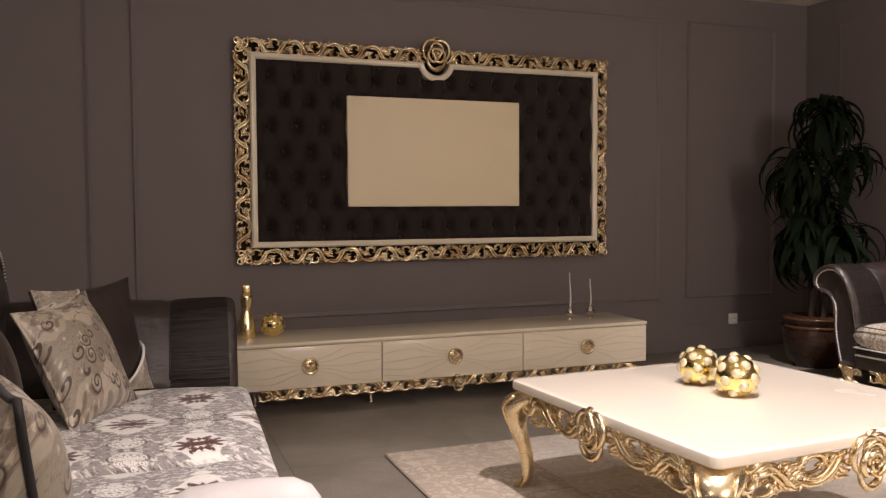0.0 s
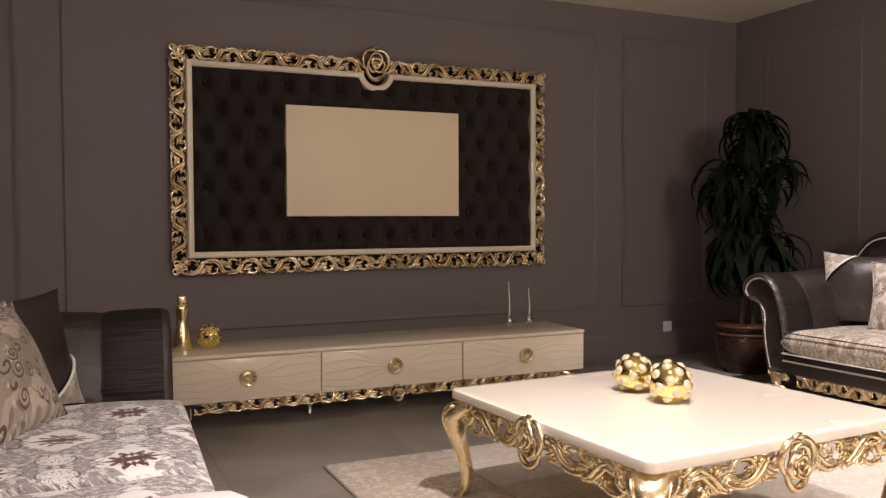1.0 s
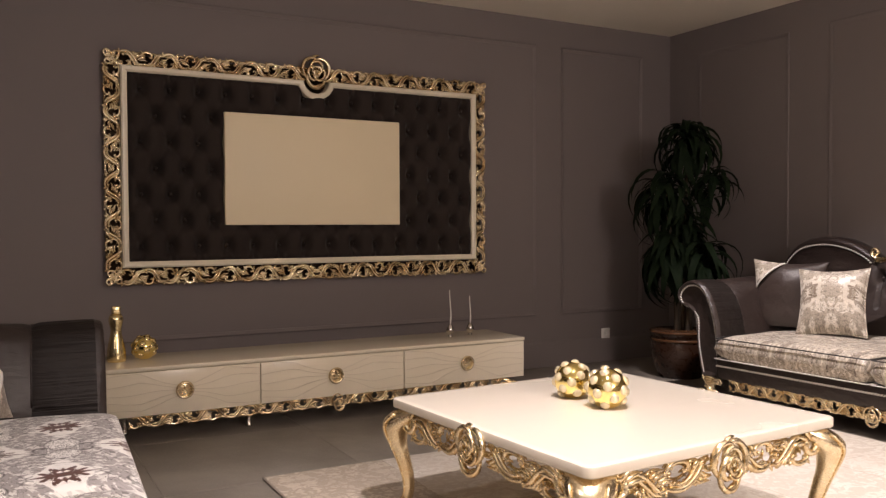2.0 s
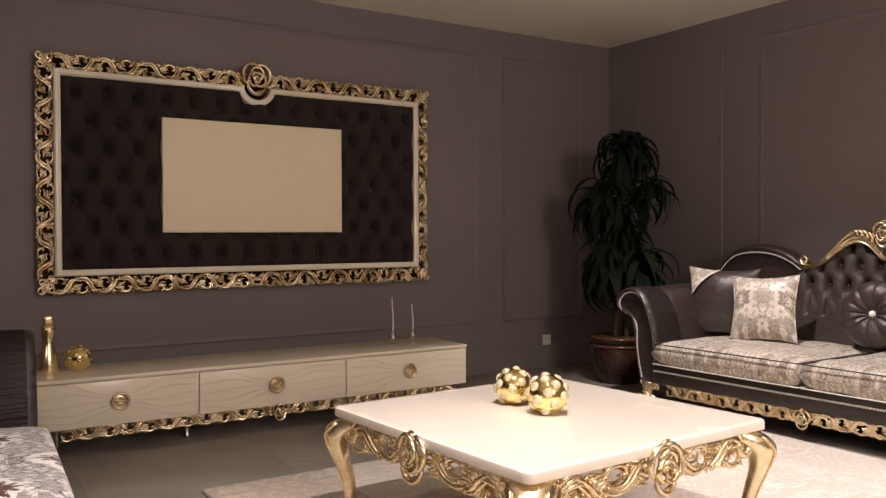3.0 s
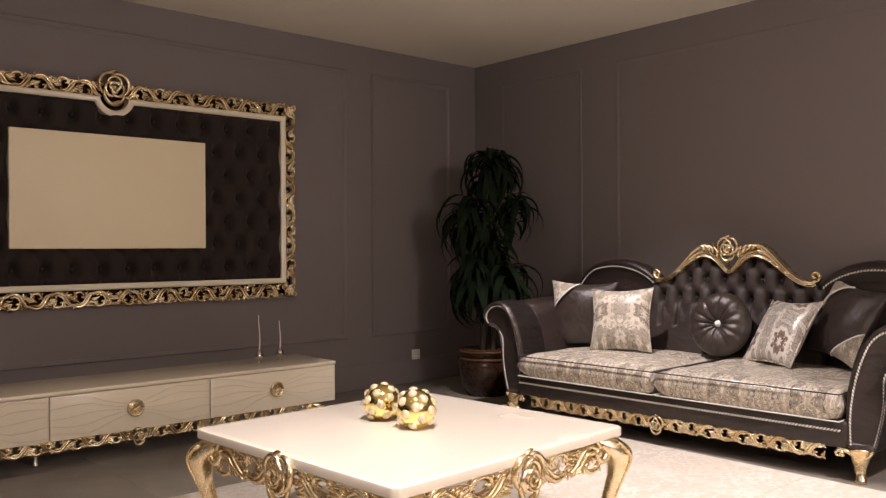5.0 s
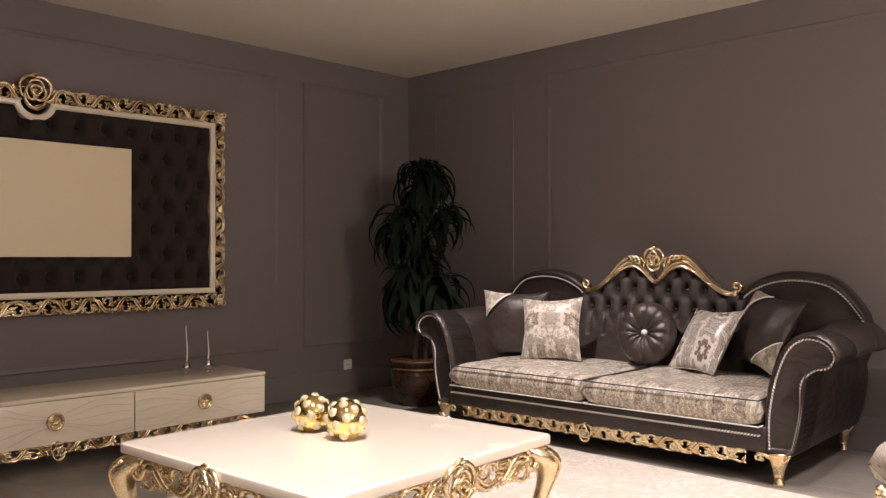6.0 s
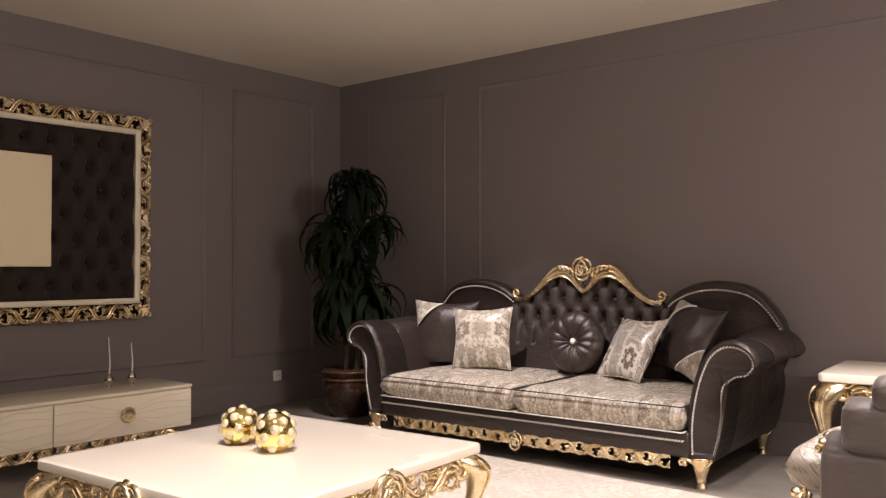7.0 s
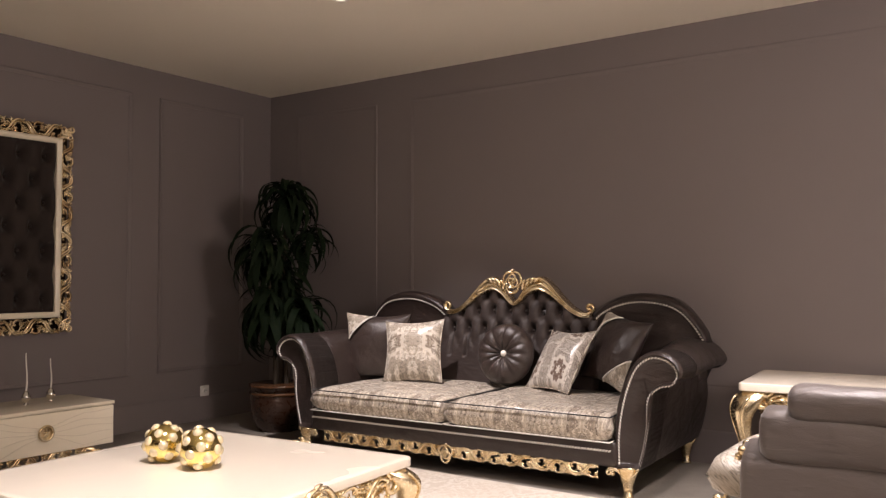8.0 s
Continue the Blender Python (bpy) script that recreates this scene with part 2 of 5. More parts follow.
def ogee_damask(name, ground, grey, dark, accent):
    """White figured cloth: spiked medallions in pale ogees, half-dropped, with grey scrollwork between."""
    n = Nodes(name)
    x, y, z = n.put("SeparateXYZ", {0: n.coords()}).outputs
    y = n.math("SUBTRACT", y, z)
    x, y = n.math("ADD", x, 7.89), n.math("ADD", y, 8.52)
    flat = n.put("CombineXYZ", {0: x, 1: y, 2: 0.0}).outputs[0]
    wx, wy, wz = n.put("SeparateXYZ", {0: n.put("TexNoise", {"Vector": flat, "Scale": 16.0, "Detail": 2.0}).outputs["Color"]}).outputs
    PX, PY = 0.30, 0.200
    u, v = n.math("PINGPONG", x, PX), n.math("PINGPONG", y, PY)
    mirrored = n.put("CombineXYZ", {0: u, 1: v, 2: 0.0}).outputs[0]
    wob = n.math("SUBTRACT", n.noise(mirrored, 20, 2, 0.5, 0.5), 0.5)
    def medallion(a, b):
        ang = n.math("ARCTAN2", b, n.math("ADD", a, 0.0001))
        e = n.math("ADD", n.math("MULTIPLY", a, 1 / 0.185), n.math("MULTIPLY", b, 1 / 0.125))
        e = n.math("ADD", e, n.math("MULTIPLY", n.math("PINGPONG", n.math("ADD", a, n.math("MULTIPLY", b, 0.3)), 0.014), 9.0))
        m = n.math("SQRT", n.math("ADD", n.math("POWER", n.math("MULTIPLY", a, 1 / 0.062), 2.0), n.math("POWER", n.math("MULTIPLY", b, 1 / 0.060), 2.0)))
        m = n.math("ADD", m, n.math("MULTIPLY", n.math("SINE", n.math("MULTIPLY", ang, 10.0)), 0.22))
        k = n.math("ADD", n.math("MULTIPLY", a, 1 / 0.020), n.math("MULTIPLY", b, 1 / 0.105))
        return e, m, k
    e1, m1, k1 = medallion(u, v)
    e2, m2, k2 = medallion(n.math("SUBTRACT", PX, u), n.math("SUBTRACT", PY, v))
    e, m, k = n.math("MINIMUM", e1, e2), n.math("MINIMUM", m1, m2), n.math("MINIMUM", k1, k2)
    e = n.math("MULTIPLY_ADD", wob, 0.9, e)
    away = n.ramp(e, 0.93, 0.98)
    fine = n.noise(mirrored, 26, 3, 0.5, 1.8)
    leafy = n.ramp(fine, 0.50, 0.55)
    edge = n.math("SUBTRACT", 1.0, n.ramp(n.math("ABSOLUTE", n.math("SUBTRACT", e, 0.93)), 0.02, 0.05))
    twig = n.math("SUBTRACT", 1.0, n.ramp(n.math("ABSOLUTE", n.math("SUBTRACT", n.noise(mirrored, 19, 1, 0.4, 2.4), 0.5)), 0.012, 0.03))
    col = n.mix(n.math("MULTIPLY", away, n.math("MULTIPLY_ADD", leafy, -0.55, 0.9)), rgb(*ground), rgb(*grey))
    col = n.mix(n.math("MULTIPLY", edge, 0.6), col, rgb(*grey))
    col = n.mix(n.math("MULTIPLY", twig, n.math("MULTIPLY_ADD", away, 0.55, 0.2)), col, rgb(*dark))
    vor = n.put("TexVoronoi", {"Vector": mirrored, "Scale": 9.0, "Randomness": 0.6})
    off = n.put("VectorMath", {0: mirrored, 1: vor.outputs["Position"]}, operation="SUBTRACT").outputs[0]
    ax, ay, az = n.put("SeparateXYZ", {0: off}).outputs
    ring = n.math("SINE", n.math("ADD", n.math("MULTIPLY", vor.outputs["Distance"], 24.0), n.math("ARCTAN2", ay, ax)))
    curl = n.math("MULTIPLY", n.ramp(ring, 0.5, 0.8), n.math("SUBTRACT", 1.0, n.ramp(vor.outputs["Distance"], 0.38, 0.44)))
    col = n.mix(n.math("MULTIPLY", n.math("MULTIPLY", curl, n.ramp(e, 0.75, 0.9)), 0.8), col, rgb(*dark))
    # pale roundels with scrolls between the medallions
    def roundel(a, b):
        return n.math("SQRT", n.math("ADD", n.math("POWER", n.math("SUBTRACT", a, 0.062), 2.0), n.math("POWER", b, 2.0)))
    far = n.math("MINIMUM", roundel(n.math("SUBTRACT", PX, u), v), roundel(u, n.math("SUBTRACT", PY, v)))
    disc = n.math("SUBTRACT", 1.0, n.ramp(far, 0.050, 0.053))
    ring2 = n.math("SUBTRACT", 1.0, n.ramp(n.math("ABSOLUTE", n.math("SUBTRACT", far, 0.052)), 0.002, 0.005))
    inner = n.math("SUBTRACT", 1.0, n.ramp(n.math("ABSOLUTE", n.math("SUBTRACT", n.noise(mirrored, 34, 1, 0.4, 2.6), 0.5)), 0.02, 0.05))
    col = n.mix(n.math("MULTIPLY", disc, 0.85), col, rgb(*ground))
    col = n.mix(n.math("MULTIPLY", n.math("MAXIMUM", n.math("MULTIPLY", ring2, 0.6), n.math("MULTIPLY", inner, disc)), 0.8), col, rgb(*dark))
    body = n.math("MULTIPLY", n.math("SUBTRACT", 1.0, n.ramp(m, 0.95, 1.05)), n.ramp(m, 0.30, 0.36))
    col = n.mix(n.math("MULTIPLY", body, n.ramp(fine, 0.40, 0.47)), col, rgb(*accent))
    col = n.mix(n.math("SUBTRACT", 1.0, n.ramp(k, 0.9, 1.02)), col, rgb(*accent))
    weave, slub = n.noise(n.coords(), 420, 2), n.noise(n.coords(), 6, 3)
    n.bump(n.math("ADD", slub, n.math("ADD", n.math("MULTIPLY", away, 0.1), n.math("MULTIPLY", weave, 0.08))), 0.35, 0.012)
    return n.set(color=col, rough=n.math("MULTIPLY_ADD", away, 0.15, 0.42), sheen=0.15)


def plain(name, color, rough=0.5, metal=0.0, **more):
    n = Nodes(name)
    c = n.coords()
    f = n.noise(c, 35, 3)
    return n.set(color=n.mix(f, rgb(*(v * 0.9 for v in color)), rgb(*(min(v * 1.1, 1) for v in color))), rough=n.math("MULTIPLY_ADD", f, 0.1, rough - 0.05), metal=metal, **more)


def floor_stone():
    n = Nodes("floor_stone")
    c = n.coords("Object")
    rnd = n.put("ObjectInfo").outputs["Random"]
    shifted = n.put("VectorMath", {0: c, 1: n.put("CombineXYZ", {0: n.math("MULTIPLY", rnd, 31.0), 1: n.math("MULTIPLY", rnd, 17.0)}).outputs[0]}, operation="ADD").outputs[0]
    cloud, speck = n.noise(shifted, 1.8, 6, 0.62, 0.4), n.noise(shifted, 90, 3)
    f = n.math("ADD", n.math("MULTIPLY", cloud, 0.8), n.math("MULTIPLY", speck, 0.2))
    col = n.mix(n.ramp(f, 0.3, 0.7), rgb(0.150, 0.131, 0.110), rgb(0.300, 0.268, 0.228))
    col = n.mix(n.math("MULTIPLY", rnd, 0.2), col, rgb(0.17, 0.16, 0.145))
    n.bump(speck, 0.05, 0.002)
    return n.set(color=col, rough=n.math("MULTIPLY_ADD", cloud, 0.2, 0.36))


def rug_cloth():
    n = Nodes("rug_cloth")
    c = n.coords()
    x, y, z = n.put("SeparateXYZ", {0: c}).outputs
    rnd = n.put("ObjectInfo").outputs["Random"]
    u, v = n.math("PINGPONG", n.math("ADD", x, 5.0), 0.21), n.math("PINGPONG", n.math("ADD", y, 5.0), 0.29)
    uv = n.put("CombineXYZ", {0: u, 1: v, 2: n.math("MULTIPLY", rnd, 9.0)}).outputs[0]
    fig = n.ramp(n.noise(uv, 16, 3, 0.55, 1.8), 0.49, 0.54)
    worn = n.ramp(n.noise(c, 3.0, 5, 0.65), 0.38, 0.66)
    pile = n.noise(c, 260, 2)
    tone = n.mix(rnd, rgb(0.40, 0.33, 0.25), rgb(0.58, 0.515, 0.43))
    pale = n.mix(rnd, rgb(0.62, 0.55, 0.44), rgb(0.70, 0.66, 0.585))
    col = n.mix(n.math("MULTIPLY", fig, n.math("MULTIPLY_ADD", worn, 0.55, 0.4)), tone, pale)
    col = n.mix(n.math("MULTIPLY", pile, 0.25), col, rgb(0.34, 0.28, 0.23))
    n.bump(n.math("ADD", pile, n.math("MULTIPLY", fig, 0.4)), 0.5, 0.004)
    return n.set(color=col, rough=0.92, sheen=0.2)


def leaf_green():
    n = Nodes("leaf_green")
    rnd = n.put("ObjectInfo").outputs["Random"]
    v = n.noise(n.coords(), 14, 3)
    col = n.mix(rnd, rgb(0.006, 0.011, 0.006), rgb(0.016, 0.026, 0.012))
    return n.set(color=n.mix(v, col, rgb(0.010, 0.018, 0.008)), spec=0.07, rough=0.65)


WALL = painted("taupe_wall_paint", (0.194, 0.167, 0.162), 0.05, 0.66)
CEIL = painted("ceiling_paint", (0.84, 0.785, 0.68), 0.03, 0.8)
STONE = floor_stone()
GROUT = plain("grout", (0.20, 0.18, 0.16), 0.8)
RUG = rug_cloth()
EDGE = plain("rug_edge", (0.38, 0.32, 0.27), 0.9)
GOLD = gilded("gilt", (0.96, 0.83, 0.58), (0.72, 0.53, 0.28), 0.27, 0.25)
ANTIQUE = gilded("antique_gilt", (0.94, 0.82, 0.58), (0.55, 0.39, 0.21), 0.26, 0.2)
BRONZE = gilded("dark_bronze_ground", (0.06, 0.04, 0.025), (0.03, 0.02, 0.015), 0.5, 0.2)
CREAM = lacquer("cream_lacquer", (0.82, 0.745, 0.625), 0.02, 0.2)
IVORY = lacquer("ivory_lacquer", (0.83, 0.755, 0.60), 0.05, 0.16)
GROOVE_SHADE = plain("groove_shade", (0.62, 0.54, 0.41), 0.4)
BOARD = painted("cream_board", (0.90, 0.785, 0.555), 0.025, 0.5, 0.05, 240)
VELVET = satin("charcoal_velvet", (0.034, 0.0255, 0.0225), 0.8, 0.10, 0.10, 0.15)
LEATHER = satin("dark_satin_upholstery", (0.0260, 0.0172, 0.0148), 0.34, 0.9, 0.02, 0.54)
SATIN = satin("soft_dark_satin", (0.037, 0.0255, 0.0220), 0.34, 1.0, 0.05, 0.58)
RUCHED = satin("gathered_satin_upholstery", (0.0150, 0.0110, 0.0095), 0.48, 0.8, 0.0, 0.28, True)
TUFT = satin("tufted_satin", (0.040, 0.0285, 0.0250), 0.52, 0.6, 0.10, 0.40)
TAUPE = satin("taupe_satin", (0.100, 0.080, 0.071), 0.44, 0.8, 0.3, 0.7)
PALE = satin("pale_satin", (0.66, 0.62, 0.61), 0.5, 0.3, 0.2)
SHADOWCLOTH = satin("black_piping", (0.012, 0.011, 0.011), 0.55, 0.1, 0.1)
CORD = plain("white_cord", (0.72, 0.69, 0.64), 0.6)
SILVER = damask("silver_damask", (0.72, 0.65, 0.54), (0.36, 0.305, 0.24), (0.10, 0.075, 0.06), (0.10, 0.07, 0.05), 0.44, 0.0, 0.22, True, 0.0, 0.5, 0.5, 1.15)
SILVER_B = damask("champagne_damask", (0.66, 0.60, 0.51), (0.30, 0.25, 0.19), (0.10, 0.08, 0.06), (0.13, 0.09, 0.06), 0.30, 1.7, 0.24, False, 0.0, 0.8, 0.75)
ROSE_CLOTH = damask("rosette_damask", (0.66, 0.61, 0.54), (0.26, 0.22, 0.18), (0.11, 0.085, 0.07), (0.12, 0.07, 0.05), 0.24, 3.1, 0.26, False, 0.0, 1.0, 0.7)
WHITE_CLOTH = ogee_damask("white_damask", (0.83, 0.80, 0.75), (0.27, 0.24, 0.23), (0.060, 0.048, 0.046), (0.10, 0.040, 0.030))
GOLD_CLOTH = damask("gold_damask", (0.56, 0.49, 0.385), (0.24, 0.20, 0.15), (0.055, 0.035, 0.026), (0.10, 0.05, 0.04), 0.30, 2.3, 0.30, False, 15.0, 0.5, 0.8, 0.35)
BRASS = plain("polished_gold", (0.93, 0.74, 0.30), 0.10, 1.0)
SOFT_GOLD = plain("satin_gold", (0.90, 0.75, 0.42), 0.24, 1.0)
PEARL = plain("pearl_stud", (0.72, 0.61, 0.40), 0.22, 0.35)
CHROME = plain("brushed_metal", (0.55, 0.52, 0.48), 0.25, 1.0)
CRYSTAL = plain("crystal", (0.88, 0.84, 0.76), 0.25)
WAXWHITE = plain("white_glaze", (0.75, 0.72, 0.66), 0.3)
PLASTIC = plain("white_plastic", (0.84, 0.82, 0.78), 0.35)
DARKHOLE = plain("dark_hole", (0.03, 0.03, 0.03), 0.6)
POT = plain("brown_glazed_clay", (0.042, 0.018, 0.010), 0.28, coat=0.3)
POTBAND = plain("amber_glaze_band", (0.12, 0.055, 0.025), 0.24, coat=0.3)
SOIL = plain("soil", (0.03, 0.022, 0.016), 0.95)
BARK = plain("bark", (0.06, 0.045, 0.03), 0.85)
LEAF = leaf_green()
GLOW = Nodes("lamp_glow").set(color=rgb(1, 0.9, 0.75), glow=3.0, glow_color=rgb(1, 0.82, 0.6))


# ---- setting ----
def structure(name, shape, material, label, category, crease=None):
    return tagged(part(name, shape, material, None, label, smooth=bool(crease), crease=crease), category=category, kind="structure")


T = 0.12
structure("wall_north", block(WALL_W - T, WALL_E + T, WALL_N, WALL_N + T, 0, ROOM_H, 0), WALL, "taupe painted wall with applied panel mouldings", "wall")
structure("wall_east", block(WALL_E, WALL_E + T, WALL_S - T, WALL_N, 0, ROOM_H, 0), WALL, "taupe painted wall behind the dark sofa", "wall")
structure("wall_west", block(WALL_W - T, WALL_W, WALL_S - T, WALL_N, 0, ROOM_H, 0), WALL, "plain taupe painted wall closing the room", "wall")
structure("wall_south", block(WALL_W, WALL_E, WALL_S - T, WALL_S, 0, ROOM_H, 0), WALL, "plain taupe painted wall closing the room", "wall")
structure("ceiling", block(WALL_W - T, WALL_E + T, WALL_S - T, WALL_N + T, ROOM_H, ROOM_H + T, 0), CEIL, "plain off-white painted ceiling", "ceiling")


def skirting(length):
    """Stepped baseboard along x, facing -y, its back on y = 0."""
    prof = [(0, 0), (-0.018, 0), (-0.018, 0.15), (-0.013, 0.165), (-0.013, 0.18), (-0.006, 0.195), (0, 0.2)]
    return rings([[(x, y, z) for y, z in prof] for x in (0, length)])


base_n = structure("baseboard_1", skirting(WALL_E - WALL_W - 0.02), WALL, "taupe painted stepped baseboard", "baseboard", 30)
base_n.matrix_basis = pose(WALL_W, WALL_N, 0)
base_e = structure("baseboard_2", skirting(WALL_N - WALL_S - 0.02), WALL, "taupe painted stepped baseboard", "baseboard", 30)
base_e.matrix_basis = pose(WALL_E, WALL_N - 0.02, 0, 0, 0, -90)


def moulding(x0, x1, z0, z1, w=0.030, d=0.0065):
    """A mitred picture-frame moulding in the xz plane, its back on y = 0."""
    prof = [(0, 0), (0, -d * 0.55), (w * 0.12, -d * 0.9), (w * 0.3, -d), (w * 0.48, -d * 0.86), (w * 0.62, -d * 0.6), (w * 0.85, -d * 0.45), (w, -d * 0.3), (w, 0)]
    loops = [[(sx(o), y, sz(o)) for o, y in prof] for sx, sz in (
        (lambda o: x0 + o, lambda o: z0 + o), (lambda o: x1 - o, lambda o: z0 + o), (lambda o: x1 - o, lambda o: z1 - o), (lambda o: x0 + o, lambda o: z1 - o))]
    return rings(loops + [loops[0]], True, False)


def panel(name, x0, x1, z0, z1, m, d=0.018):
    ob = structure(name, moulding(x0, x1, z0, z1, 0.030, d), WALL, "taupe painted wall panel moulding", "moulding", 25)
    ob.matrix_basis = m
    return ob


at_n = pose(0, WALL_N, 0)
panel("trim_1", -2.9, -0.235, 0.408, 2.515, at_n)
panel("trim_2", 0.0, 3.735, 0.408, 2.515, at_n)
panel("trim_3", 3.972, 4.81, 0.408, 2.515, at_n)
at_e = pose(WALL_E, 0, 0, 0, 0, -90)
panel("trim_4", -5.01, -4.13, 0.45, 2.515, at_e, 0.008)
panel("trim_5", -3.80, 0.30, 0.47, 2.515, at_e, 0.008)
panel("trim_6", 0.55, 3.1, 0.47, 2.515, at_e, 0.008)


# ---- ceiling spots ----
def downlight(x, y, watts, cone, tilt=0.0):
    top = thing("ceiling_spot", pose(x, y, ROOM_H), "small round recessed ceiling spotlight, switched on, one seen and the others added unseen", "ceiling light", "ceiling spots")
    part("rim", lathe([(0.040, 0.0), (0.052, -0.002), (0.054, -0.006), (0.046, -0.010), (0.040, -0.006), (0.038, 0.0)], 24), PLASTIC, top)
    part("diffuser", lathe([(0.0005, -0.003), (0.037, -0.003), (0.037, -0.001), (0.0005, -0.001)], 20), GLOW, top)
    data = bpy.data.lights.new("spot", "SPOT")
    data.energy, data.color, data.spot_size, data.spot_blend, data.shadow_soft_size = watts, SPOT_COLOR, radians(cone), 0.9, 0.035
    lamp = new("bulb", data)
    lamp.parent = top
    lamp.matrix_basis = pose(0, 0, -0.07, 0, -tilt, 0)


for spot in SPOTS:
    downlight(*spot)


# an invented pendant with a point light, there only to fill the room
def globe(x, y, z, watts):
    top = thing("fill_pendant", pose(x, y, ROOM_H), "added unseen pendant fill lamp, switched on", "pendant lamp", "pendant lamps")
    part("canopy", lathe([(0.0005, -0.002), (0.05, -0.002), (0.055, -0.012), (0.03, -0.03), (0.0005, -0.032)], 20), PLASTIC, top)
    part("cable", tube([(0, 0, -0.03), (0, 0, z - ROOM_H + 0.21)], 0.003, 6), DARKHOLE, top)
    part("cap", lathe([(0.0005, z - ROOM_H + 0.22), (0.03, z - ROOM_H + 0.215), (0.04, z - ROOM_H + 0.19)], 16), CHROME, top)
    data = bpy.data.lights.new("globe", "POINT")
    data.energy, data.color, data.shadow_soft_size = watts, LAMP_COLOR, 0.30
    lamp = new("globe", data)
    lamp.parent = top
    lamp.matrix_basis = pose(0, 0, z - ROOM_H)


for g in FILL_GLOBES:
    globe(*g)


# ---- carved ornament ----
def spiral(cx, cz, r0, r1, a0, turns, w0, w1, n=22, y=0.0, deep=1.2, lift=0.0):
    pts, rad = [], []
    for k in range(n + 1):
        t = k / n
        r, a = r0 + (r1 - r0) * t ** 0.8, a0 + turns * 2 * math.pi * t
        pts.append((cx + r * math.cos(a), y - lift * t, cz + r * math.sin(a)))
        rad.append(w0 + (w1 - w0) * t)
    return tube(pts, rad, 6, deep)


def blade(x, z, ang, length, bend, w, y=0.0, curl=0.02):
    """One tapering acanthus lobe."""
    pts, rad, a, p = [], [], ang, Vector((x, y, z))
    for k in range(9):
        t = k / 8
        pts.append(p.copy())
        rad.append(w * (0.35 + 1.5 * t * (1 - t) * 2 * (1 - 0.35 * t)) * (1 - 0.75 * t ** 3))
        p += Vector((math.cos(a), -curl * math.sin(math.pi * t) * 0.6, math.sin(a))) * (length / 8)
        a += bend / 8
    return tube(pts, rad, 6, 0.9)


LUSH = [(0.50 + 0.05 * k, 0.40 - 0.02 * k, -0.3 - 0.12 * k, 0.62, 0.5) for k in range(5)] + [(0.10 + 0.07 * k, -0.34 - 0.02 * k, 0.5 - 0.15 * k, 0.5, -0.5) for k in range(4)] + [(0.74, -0.30, 0.2, 0.6, -0.3), (0.66, -0.40, 0.1, 0.7, -0.2)]


